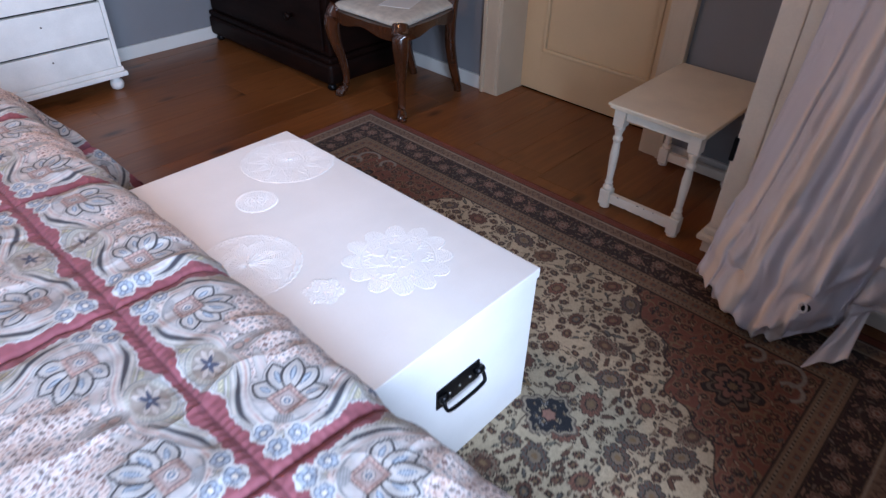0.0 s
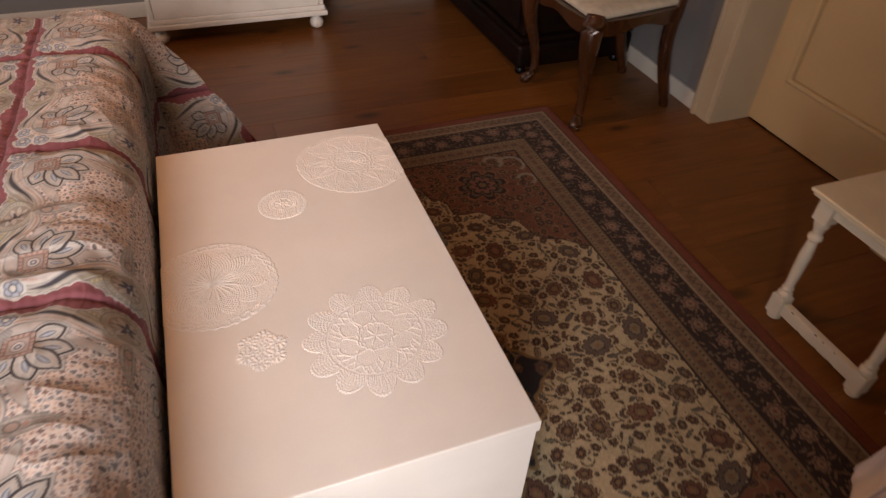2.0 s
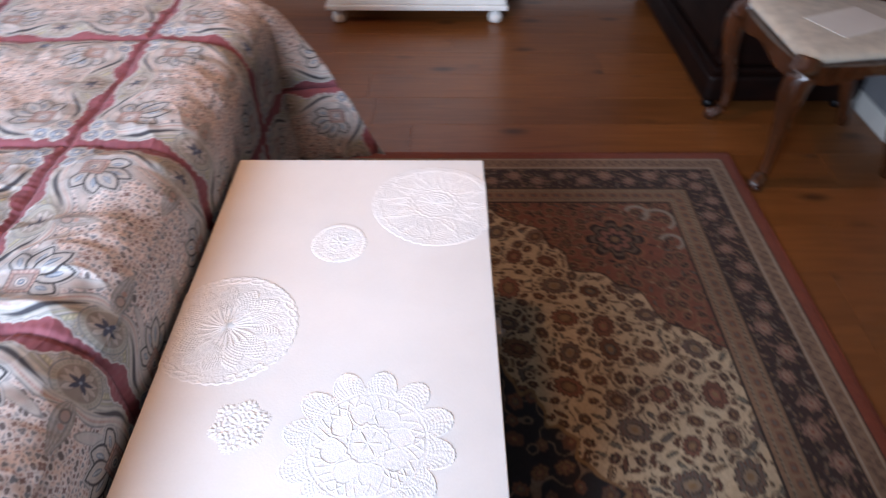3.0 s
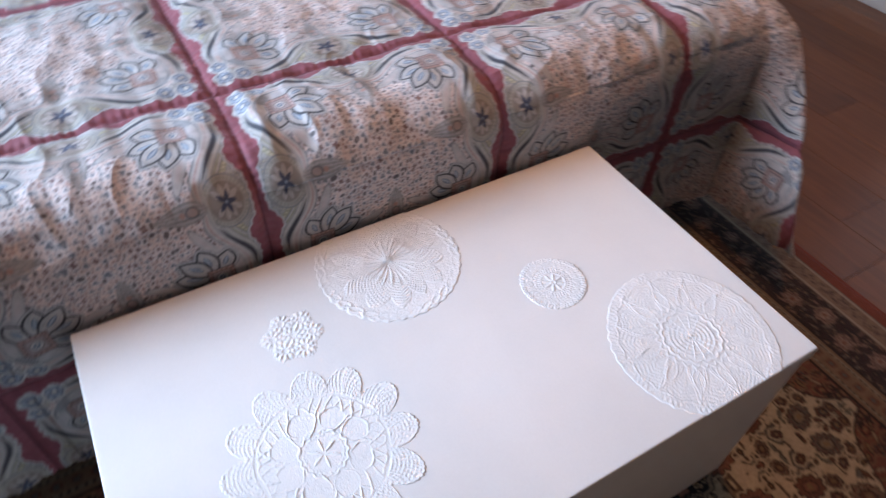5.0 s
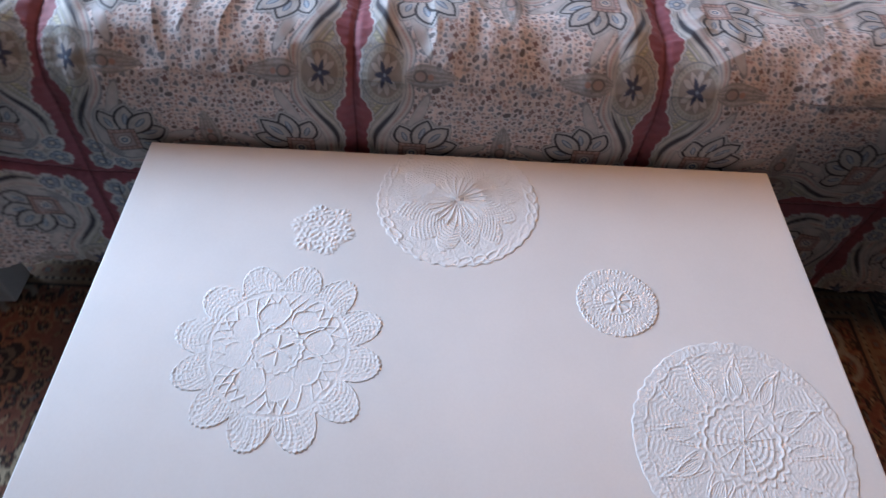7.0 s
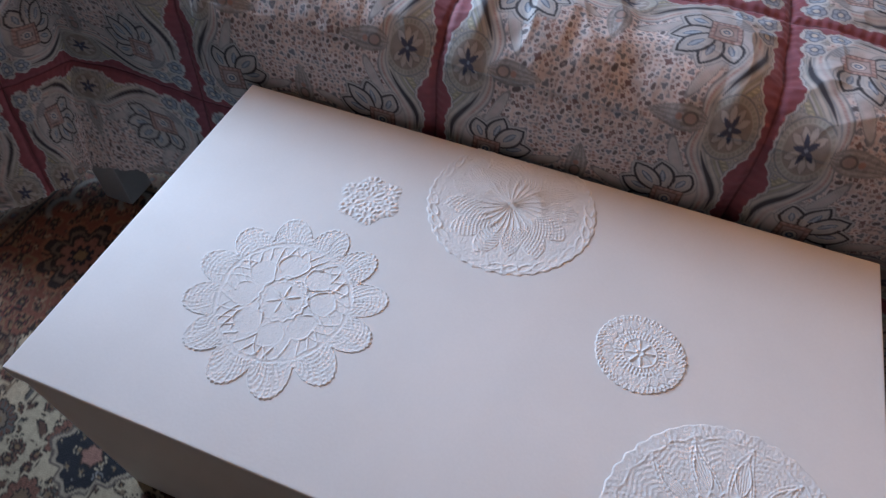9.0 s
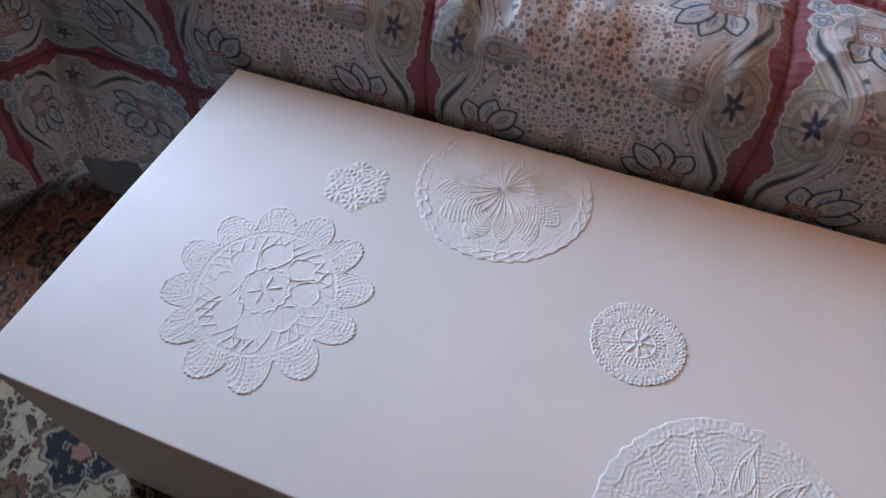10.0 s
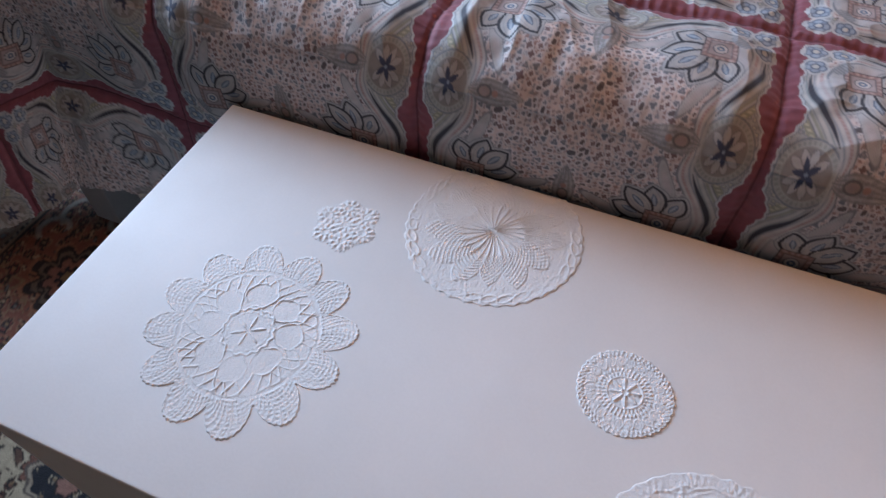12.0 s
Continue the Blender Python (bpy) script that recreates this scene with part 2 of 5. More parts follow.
def sheet(name, X, Y, Z, mat, parent=None, color=None, keep=None, label="", thick=0.0):
    """A mesh over a grid of points (arrays of rows by columns), with colours at its corners if given."""
    rows, cols = X.shape
    co = np.stack((X, Y, Z), -1).reshape(-1, 3).astype(np.float32)
    i = np.arange((rows - 1) * cols).reshape(rows - 1, cols)[:, :-1]
    quads = np.stack((i, i + 1, i + cols + 1, i + cols), -1)
    if keep is not None:
        k = keep[:-1, :-1] & keep[1:, :-1] & keep[:-1, 1:] & keep[1:, 1:]
        quads = quads[k]
    quads = quads.reshape(-1, 4)
    used = np.zeros(len(co), bool)
    used[quads.ravel()] = True
    index = np.cumsum(used) - 1
    quads, co = index[quads], co[used]
    me = bpy.data.meshes.new(name)
    me.vertices.add(len(co))
    me.vertices.foreach_set("co", co.ravel())
    me.loops.add(quads.size)
    me.loops.foreach_set("vertex_index", quads.ravel().astype(np.int32))
    me.polygons.add(len(quads))
    me.polygons.foreach_set("loop_start", np.arange(0, quads.size, 4, dtype=np.int32))
    me.polygons.foreach_set("use_smooth", np.ones(len(quads), bool))
    me.update(calc_edges=True)
    me.materials.append(mat)
    if color is not None:
        a = me.color_attributes.new("print", "FLOAT_COLOR", "POINT")
        rgba = np.ones((len(co), 4), np.float32)
        rgba[:, :3] = color.reshape(-1, 3)[used]
        a.data.foreach_set("color", rgba.ravel())
    ob = new(name, me)
    if thick:
        mod = ob.modifiers.new("thickness", "SOLIDIFY")
        mod.thickness, mod.offset = thick, -1
    if parent:
        ob.parent = parent
        ob.matrix_parent_inverse = parent.matrix_world.inverted()
    if label:
        ob["label"] = label
    return ob


def rnd(i, j, k=0):
    """A repeatable number from 0 to 1 for whole numbers i and j (arrays)."""
    h = (np.asarray(i, np.int64) * 374761393 + np.asarray(j, np.int64) * 668265263 + k * 1442695041) & 0x7FFFFFFF
    h = ((h ^ (h >> 13)) * 1274126177) & 0x7FFFFFFF
    return ((h ^ (h >> 16)) & 0xFFFF) / 65535.0


def soft_noise(x, y, k=0):
    """Smooth value noise on arrays, from -1 to 1."""
    i, j = np.floor(x).astype(np.int64), np.floor(y).astype(np.int64)
    fx, fy = x - i, y - j
    fx, fy = fx * fx * (3 - 2 * fx), fy * fy * (3 - 2 * fy)
    a = rnd(i, j, k) * (1 - fx) + rnd(i + 1, j, k) * fx
    b = rnd(i, j + 1, k) * (1 - fx) + rnd(i + 1, j + 1, k) * fx
    return 2 * (a * (1 - fy) + b * fy) - 1


def step(e0, e1, x):
    t = np.clip((x - e0) / (e1 - e0), 0, 1)
    return t * t * (3 - 2 * t)


def paint(c, mask, rgb):
    """Lays a colour over c where mask is 1."""
    return c + (np.asarray(rgb, np.float32) - c) * np.clip(mask, 0, 1)[..., None]


# ---- room ----
XW, YB, XL, YN, ZC = 2.03, 3.04, -2.62, -2.58, 2.5   # inner faces: door wall, back wall, bed-head wall, window wall, ceiling
D0, D1, DH = 0.46, 1.30, 2.06                          # door opening
T = 0.18


def walls():
    bm = cube(XL - T, XW + T, YB, YB + T, 0, ZC)
    tagged(part("wall_north", bm, WALL), "grey lavender plastered wall behind the dresser", "wall", kind="structure")
    bm = bmesh.new()
    box(bm, XW, XW + T, D1, YB, 0, ZC)
    box(bm, XW, XW + T, YN, D0, 0, ZC)
    box(bm, XW, XW + T, D0, D1, DH, ZC)
    tagged(part("wall_east", bm, WALL), "grey lavender plastered wall with a doorway", "wall", kind="structure")
    bm = bmesh.new()
    wy0, wy1, wz0, wz1 = 1.4, 2.4, 0.85, 2.1
    box(bm, XL - T, XL, YN, wy0, 0, ZC)
    box(bm, XL - T, XL, wy1, YB, 0, ZC)
    box(bm, XL - T, XL, wy0, wy1, 0, wz0)
    box(bm, XL - T, XL, wy0, wy1, wz1, ZC)
    tagged(part("wall_west", bm, WALL), "grey lavender plastered wall with a window", "wall", kind="structure")
    bm = bmesh.new()
    wx0, wx1, vz0, vz1 = -1.78, -0.22, 0.95, 2.4
    box(bm, XL - T, wx0, YN - T, YN, 0, ZC)
    box(bm, wx1, 0.04, YN - T, YN, 0, ZC)
    # unseen step of wall, added to keep window light off the door side
    box(bm, 0.04, XW + T, YN - T, -1.06, 0, ZC)
    box(bm, wx0, wx1, YN - T, YN, 0, vz0)
    box(bm, wx0, wx1, YN - T, YN, vz1, ZC)
    tagged(part("wall_south", bm, WALL), "grey lavender plastered wall with a wide window and an added light-blocking step", "wall", kind="structure")
    tagged(part("ceiling", cube(XL - T, XW + T, YN - T, YB + T, ZC, ZC + 0.12), BEIGE), "plain plastered ceiling, unseen, darkened to cut bounced light", "ceiling", kind="structure")
    # windows: a frame with a middle bar
    for k, (ax, p0, p1, z0, z1) in enumerate((("x", wx0, wx1, vz0, vz1), ("y", wy0, wy1, wz0, wz1))):
        w = thing("window_%d" % (k + 1), 0, 0, 0, "white painted window frame with daylight behind", "window", kind="structure")
        f = 0.06
        spans = [(p0, p0 + f, z0, z1), (p1 - f, p1, z0, z1), (p0 + f, p1 - f, z0, z0 + f), (p0 + f, p1 - f, z1 - f, z1), ((p0 + p1) / 2 - 0.03, (p0 + p1) / 2 + 0.03, z0 + f, z1 - f)]
        for q0, q1, a, b in spans:
            if ax == "x":
                part("window_frame", cube(q0, q1, YN - 0.12, YN - 0.06, a, b, bevel=0.006), WHITE, w)
            else:
                part("window_frame", cube(XL - 0.12, XL - 0.06, q0, q1, a, b, bevel=0.006), WHITE, w)


walls()


def baseboard(name, x0, x1, y0, y1):
    bm = cube(x0, x1, y0, y1, 0.0, 0.072, bevel=0.004)
    return tagged(part(name, bm, WHITE), "low white painted baseboard along the wall", "baseboard", kind="structure")


baseboard("baseboard", XL, XW, YB - 0.016, YB - 0.001)
baseboard("baseboard", XW - 0.016, XW - 0.001, 1.395, YB - 0.017)
baseboard("baseboard", XW - 0.016, XW - 0.001, -1.06, 0.395)


def doorway():
    d = thing("door_1", 2.2, D0, 0, "closed cream painted panel door in a deep white frame", "door", kind="structure")
    x0, x1 = 2.205, 2.245
    bm = bmesh.new()
    st = 0.125
    box(bm, x0, x1, D0, D0 + st, 0.008, DH, bevel=0.003)
    box(bm, x0, x1, D1 - st, D1, 0.008, DH, bevel=0.003)
    for z0, z1 in ((0.008, 0.21), (0.92, 1.06), (1.93, DH)):
        box(bm, x0, x1, D0 + st, D1 - st, z0, z1)
    part("door_leaf", bm, DOORPAINT, d)
    for z0, z1 in ((0.21, 0.92), (1.06, 1.93)):
        part("panel", cube(x0 + 0.014, x1 - 0.01, D0 + st, D1 - st, z0, z1), DOORPAINT, d)
        bm = bmesh.new()
        y0, y1 = D0 + st, D1 - st
        for a in ((y0, y1, z0, z0 + 0.022), (y0, y1, z1 - 0.022, z1), (y0, y0 + 0.022, z0, z1), (y1 - 0.022, y1, z0, z1)):
            box(bm, x0 - 0.008, x0 + 0.014, *a, bevel=0.008)
        part("moulding", bm, DOORPAINT, d)
    part("door_handle", tube([(2.2, D0 + 0.06, 1.0), (2.15, D0 + 0.06, 1.0), (2.15, D0 + 0.17, 1.0)], 0.009), STEEL, d, "steel lever handle")
    f = thing("door_frame", XW, D0, 0, "white painted door casing with deep jambs", "door frame", kind="structure")
    for y0, y1, s in ((D1, D1 + 0.09, 1), (D0 - 0.09, D0, -1)):
        bm = cube(XW - 0.026, XW - 0.002, y0, y1, 0, DH + 0.09, bevel=0.004)
        e = y1 if s > 0 else y0
        box(bm, XW - 0.036, XW - 0.026, min(e, e - s * 0.022), max(e, e - s * 0.022), 0, DH + 0.09, bevel=0.004)
        part("casing", bm, FRAMEPAINT, f)
        e = y0 if s > 0 else y1
        part("jamb", cube(XW - 0.022, 2.29, min(e, e - s * 0.016), max(e, e - s * 0.016), 0, DH, bevel=0.002), FRAMEPAINT, f)
    part("casing", cube(XW - 0.026, XW - 0.002, D0, D1, DH, DH + 0.09, bevel=0.004), FRAMEPAINT, f)
    tagged(part("hall_wall", cube(2.3, 2.36, D0 - 0.3, D1 + 0.3, 0, DH + 0.3), WALL), "plain wall behind the closed door", "wall", kind="structure")


doorway()


# ---- bed and quilt ----
BY0, BY1, TOP, EDGE, RR = -0.50, 1.52, 0.605, -0.012, 0.10   # bed sides along y, quilt top, foot side, rounding
CELL = 0.4435
US, VS = -0.231, 0.304                                      # seams of the quilt


def drape(u, v):
    """The quilt's place at u (along x, then down the foot) and v (along y, then down the sides); also the overhang."""
    ux, vc, hv = EDGE - RR, (BY0 + BY1) / 2, (BY1 - BY0) / 2 - RR
    a = np.maximum(u - ux, 0)
    s = np.where(v > vc, 1.0, -1.0)
    b = np.maximum(np.abs(v - vc) - hv, 0)
    r, phi = np.hypot(a, b), np.arctan2(b, a + 1e-9)
    # the foot side hangs free past both ends of the blanket chest, and the corner stands out as a fold
    free = np.where(v > vc, 0.15 * step(0.98, 1.36, v), step(-0.02, -0.45, v))
    fold = np.sin(2 * phi) ** 2
    side = step(0.3, 1.2, phi)
    flare = 0.20 * free * (1 - fold) * (1 - side) + 0.62 * fold + 0.06 * side * (1 - fold)
    quarter = RR * math.pi / 2
    out = np.where(r < quarter, RR * np.sin(np.minimum(r, quarter) / RR), RR)
    down = np.where(r < quarter, RR * (1 - np.cos(np.minimum(r, quarter) / RR)), RR)
    rest = np.maximum(r - quarter, 0)
    f = flare * step(0.0, 0.25 - 0.19 * fold, rest)
    out = out * (1 + 0.28 * fold)
    out = out + rest * f
    down = down + rest * np.sqrt(1 - f * f)
    # far corner: the cloth stands out along x in one sharp ridge, and folds back behind it
    ridge = 0.42
    grow = np.where(b > 0, np.where(phi < ridge, 0.06 + 0.94 * np.clip(phi / ridge, 0, 1), 1 - step(ridge, ridge + 0.45, phi)), 0.06 * step(1.30, hv + vc, v))
    base = np.where(r < quarter, RR * np.sin(np.minimum(r, quarter) / RR), RR)
    fall = np.where(r < quarter, RR * (1 - np.cos(np.minimum(r, quarter) / RR)), RR) + rest * np.sqrt(1 - (0.5 * grow) ** 2)
    turn = np.interp(r, (0.08, 0.3, 0.56), (0.75, 0.22, -0.06))
    psi = np.where(phi < ridge, turn * phi / ridge, turn + (math.pi / 2 - turn) * (phi - ridge) / (math.pi / 2 - ridge))
    far = v > vc
    out = np.where(far, base + 0.27 * np.clip((r - 0.05) / 0.5, 0, 1.2) * grow, out)
    down = np.where(far, fall, down)
    psi = np.where(far, psi, phi)
    # near the foot's first corner the hanging cloth is drawn up
    lift = (0.045 * bump1(v + 0.30, 0.12) + 0.018 * step(-0.30, -0.45, v)) * (a > 0) * (1 - fold)
    down = down - lift * step(0.0, 0.25, rest)
    x = np.where(a > 0, ux + out * np.cos(psi), u)
    x = np.where((a <= 0) & (b > 0), u, x)
    y = np.where(b > 0, vc + s * (hv + out * np.sin(psi)), v)
    z = TOP - np.where((a > 0) | (b > 0), down, 0)
    return x, y, z, r, phi


def bump1(d, w):
    return np.exp(-(d / w) ** 2)


def band(d, w, soft=0.0008):
    """1 where |d| is under w."""
    return 1 - step(w - soft, w + soft, np.abs(d))


def scatter(x, y, pitch, k, jitter=0.7):
    """The nearest of a field of scattered spots: its distance, the bearing to it and two random numbers."""
    gi, gj = np.floor(x / pitch).astype(np.int64), np.floor(y / pitch).astype(np.int64)
    best = np.full(x.shape, 9.0)
    ang, r1, r2 = np.zeros(x.shape), np.zeros(x.shape), np.zeros(x.shape)
    for di in (-1, 0, 1):
        for dj in (-1, 0, 1):
            i, j = gi + di, gj + dj
            cx = (i + 0.5 + jitter * (rnd(i, j, k) - 0.5)) * pitch
            cy = (j + 0.5 + jitter * (rnd(i, j, k + 7) - 0.5)) * pitch
            d = np.hypot(x - cx, y - cy)
            m = d < best
            best = np.where(m, d, best)
            ang = np.where(m, np.arctan2(y - cy, x - cx), ang)
            r1 = np.where(m, rnd(i, j, k + 11), r1)
            r2 = np.where(m, rnd(i, j, k + 13), r2)
    return best, ang, r1, r2


def quilt_print(u, v):
    """The quilt's printed squares, alike about both axes and both diagonals: colours, and the relief of its stitching."""
    hp = CELL / 2
    pu = (u - US) % CELL - hp
    pv = (v - VS) % CELL - hp
    # printed cloth is never quite square
    pu = pu + 0.003 * soft_noise(u * 6, v * 6, 22) + 0.0009 * soft_noise(u * 38, v * 38, 23)
    pv = pv + 0.003 * soft_noise(u * 6, v * 6, 21) + 0.0009 * soft_noise(u * 38, v * 38, 24)
    a, b = np.abs(pv), np.abs(pu)
    A, B = np.maximum(a, b), np.minimum(a, b)     # towards the nearest edge, and along it
    c = np.empty(u.shape + (3,), np.float32)
    c[:] = (0.68, 0.545, 0.485)
    c = paint(c, 0.5 + 0.5 * soft_noise(u * 30, v * 30, 1), (0.61, 0.51, 0.47))

    def inside(d, soft=0.0009):
        """1 where the distance d is under zero."""
        return 1 - step(-soft, soft, d)

    # small pebbles and flowers strewn over the field
    strewn = ((0.0068, 41, 0.0027, 0.97, 0.5, ((0.27, 0.20, 0.19), (0.24, 0.235, 0.25), (0.30, 0.165, 0.145))),
              (0.0118, 31, 0.0036, 0.92, 0.55, ((0.060, 0.034, 0.034), (0.10, 0.12, 0.15), (0.14, 0.055, 0.046))),
              (0.0290, 36, 0.0048, 0.80, 0.7, ((0.040, 0.026, 0.032), (0.11, 0.135, 0.17), (0.12, 0.036, 0.032))))
    for pitch, k, r0, share, loose, cols in strewn:
        d, g, r1, r2 = scatter(u, v, pitch, k, loose)
        rad = r0 * (0.55 + 0.6 * r2) * (1 + 0.24 * np.cos((2 + np.floor(r1 * 3)) * g + 9 * r1))
        m = inside(d - rad, 0.0007) * (r2 * 3.3 % 1 < share)
        if r0 > 0.003:
            c = paint(c, inside(d - rad - 0.0020, 0.0008) * (r2 * 3.3 % 1 < share) * 0.8, (0.70, 0.65, 0.63))
        for n, col in enumerate(cols):
            c = paint(c, m * ((r1 >= n / 3) & (r1 < (n + 1) / 3)) * 0.85, col)
        if r0 > 0.003:
            c = paint(c, bump1(d, rad * 0.33) * m * (r1 * 5.1 % 1 > 0.6) * 0.75, (0.45, 0.38, 0.36))

    # the S-shaped ribbon from the middle of each edge out to the corners, and the lace ground beyond it
    swing = step(0.015, 0.118, B)
    centre = 0.149 + 0.046 * swing - 0.020 * step(0.135, 0.185, B)
    wide = 0.0095 + 0.0085 * step(0.0, 0.05, B) + 0.004 * np.sin(np.clip(B / 0.15, 0, 1) * math.pi)
    off = A - centre
    c = paint(c, inside(-off - wide * 0.3), (0.40, 0.385, 0.355))
    lace = inside(-off - wide * 0.3)
    d, g, r1, r2 = scatter(u, v, 0.0072, 51, 0.5)
    c = paint(c, lace * band(d - 0.0024, 0.0008) * 0.65, (0.20, 0.205, 0.22))
    c = paint(c, lace * (1 - step(0.0011, 0.0018, d)) * (r1 > 0.4) * 0.8, (0.50, 0.45, 0.32))
    # side scroll: a pale plume that curls from the ribbon round the flower of the corner
    for sA, sB, ra, rb, turn in ((0.163, 0.118, 0.017, 0.048, 0.16), (0.128, 0.060, 0.0085, 0.040, -0.42)):
        x, y = A - sA, B - sB
        x, y = x * math.cos(turn) + y * math.sin(turn), -x * math.sin(turn) + y * math.cos(turn)
        e = np.hypot(x / ra, y / rb)
        c = paint(c, inside(e - 1.0, 0.05), (0.50, 0.475, 0.455))
        c = paint(c, band(e - 0.98, 0.07, 0.05) * 0.8, (0.20, 0.20, 0.21))
        c = paint(c, inside(e - 0.78, 0.1) * (0.5 + 0.5 * np.cos(y * 1900 + 500 * x)) * 0.35, (0.30, 0.285, 0.29))
        c = paint(c, inside(e - 0.5, 0.2) * 0.6, (0.56, 0.48, 0.465))
    t = off / wide
    fade = 1 - step(0.150, 0.172, B)
    rib = band(t, 1.0, 0.06) * fade
    c = paint(c, rib, (0.47, 0.44, 0.41))
    stripes = ((-1.00, 0.07, (0.19, 0.20, 0.22)), (-0.84, 0.05, (0.55, 0.53, 0.50)), (-0.66, 0.08, (0.40, 0.25, 0.235)), (-0.46, 0.07, (0.56, 0.51, 0.48)),
               (-0.28, 0.05, (0.25, 0.27, 0.29)), (0.16, 0.06, (0.27, 0.29, 0.28)), (0.34, 0.07, (0.50, 0.48, 0.44)), (0.52, 0.05, (0.25, 0.26, 0.25)),
               (0.70, 0.10, (0.31, 0.31, 0.24)), (0.88, 0.05, (0.52, 0.51, 0.48)), (1.0, 0.07, (0.16, 0.16, 0.18)))
    for pos, w, col in stripes:
        c = paint(c, band(t - pos, w, 0.06) * fade * 0.9, col)
    dots = (0.5 + 0.5 * np.sign(np.sin(B * 1500)))
    c = paint(c, band(t + 0.66, 0.10, 0.05) * fade * dots * 0.6, (0.55, 0.42, 0.38))
    tip = np.clip((B - 0.035) / 0.105, 0, 1)
    c = paint(c, band(t + 0.06, 0.02 + 0.17 * np.sin(math.pi * tip), 0.06) * (tip > 0) * (tip < 1), (0.040, 0.040, 0.052))
    # olive beaded strip between the ribbon and the half medallion
    t2 = (off - wide * 1.25) / 0.0050
    strip = band(t2, 1, 0.15) * step(0.020, 0.034, B) * (1 - step(0.095, 0.11, B))
    c = paint(c, strip, (0.32, 0.31, 0.225))
    c = paint(c, strip * band(t2, 0.5, 0.2) * (0.5 + 0.5 * np.sign(np.sin(B * 1050))), (0.52, 0.47, 0.33))
    # fan and bud that point inwards from where the ribbons meet
    f = np.clip((0.148 - A) / 0.078, 0, 1)
    w = 0.0165 * np.sin(math.pi * f ** 0.7) ** 0.8
    fan = inside(B - w) * (f > 0) * (f < 1)
    c = paint(c, fan * 0.75, (0.36, 0.345, 0.33))
    c = paint(c, fan * (0.5 + 0.5 * np.cos(B / (w + 1e-4) * 14)) * 0.55, (0.17, 0.165, 0.16))
    bud = np.hypot((A - 0.126) / 0.0105, B / 0.0085)
    c = paint(c, inside(bud - 1, 0.08), (0.15, 0.14, 0.135))
    c = paint(c, inside(bud - 0.72, 0.08), (0.36, 0.27, 0.24))
    c = paint(c, inside(np.hypot(A - 0.111, B) - 0.0042, 0.0008), (0.40, 0.24, 0.20))

    # half medallion with a dark star at the middle of the edge
    dx, dy = (A - 0.176) * 1.05, B * 0.84
    rr, g = np.hypot(dx, dy), np.arctan2(dy, dx)
    scal = 0.036 + 0.0012 * np.cos(g * 24)
    med = inside(rr - scal) * inside(0.150 - A, 0.002)
    c = paint(c, med, (0.40, 0.38, 0.33))
    c = paint(c, med * band(rr - 0.0345, 0.0011), (0.20, 0.205, 0.22))
    c = paint(c, med * band(rr - 0.0300, 0.0022) * (0.5 + 0.5 * np.sin(g * 34)), (0.29, 0.28, 0.25))
    c = paint(c, med * inside(rr - 0.0262), (0.27, 0.235, 0.205))
    for ax in (0.55, 1.15, 1.75, 2.4):
        ta, pe = dx * math.cos(ax) + dy * math.sin(ax), np.abs(dy * math.cos(ax) - dx * math.sin(ax))
        w = 0.0048 * np.sin(math.pi * np.clip((ta - 0.006) / 0.019, 0, 1)) ** 0.7
        c = paint(c, med * inside(pe - w, 0.0007) * (w > 0.0004), (0.43, 0.385, 0.35))
        c = paint(c, med * band(pe - w, 0.0006) * (w > 0.0004) * 0.8, (0.17, 0.15, 0.145))
    for ax, ln in ((0.0, 0.016), (1.25, 0.0175), (2.45, 0.0165)):
        ta, pe = dx * math.cos(ax) + dy * math.sin(ax), np.abs(dy * math.cos(ax) - dx * math.sin(ax))
        w = 0.0033 * np.sin(math.pi * np.clip(ta / ln, 0, 1) ** 0.8) ** 0.9
        c = paint(c, inside(pe - w, 0.0006) * (ta > 0) * (w > 0.0003), (0.050, 0.058, 0.095))
    c = paint(c, inside(rr - 0.0020, 0.0006), (0.24, 0.29, 0.36))

    # lotus on the diagonal: a square beaded heart, five pointed petals that face the middle
    lx, ly = A - 0.136, B - 0.136
    p, q = -(lx + ly) / math.sqrt(2), (lx - ly) / math.sqrt(2)    # towards the middle, and across
    q = -q
    ground = inside(np.hypot(p - 0.012, q * 0.92) - 0.058, 0.004) * (p > -0.024)
    c = paint(c, ground * 0.55, (0.45, 0.445, 0.445))
    petals = ((1.12, 0.058), (0.46, 0.070), (0.0, 0.076))

    def petal(ax, ln, grown):
        ta, pe = p * math.cos(ax) + q * math.sin(ax), np.abs(q * math.cos(ax) - p * math.sin(ax))
        f = np.clip((ta - 0.014 + grown) / (ln - 0.014 + 2 * grown), 0, 1)
        w = (0.0140 + grown) * np.sin(math.pi * f ** 1.1) ** 0.8 * (1 + 0.12 * (1 - f))
        return ta, pe, f, w

    aq = np.abs(q)
    q = aq
    for grown, tone in ((0.0070, (0.23, 0.235, 0.245)), (0.0054, (0.47, 0.465, 0.455))):
        for ax, ln in petals:
            ta, pe, f, w = petal(ax, ln, grown)
            c = paint(c, inside(pe - w, 0.0007) * (f > 0.001) * (f < 0.999) * 0.9, tone)
    for ax, ln in petals:
        ta, pe, f, w = petal(ax, ln, 0.0022)
        c = paint(c, inside(pe - w, 0.0006) * (f > 0.001) * (f < 0.999), (0.038, 0.038, 0.046))
        ta, pe, f, w = petal(ax, ln, -0.0017)
        ins = inside(pe - w, 0.0006) * (f > 0.001) * (f < 0.999)
        c = paint(c, ins, (0.47, 0.45, 0.43))
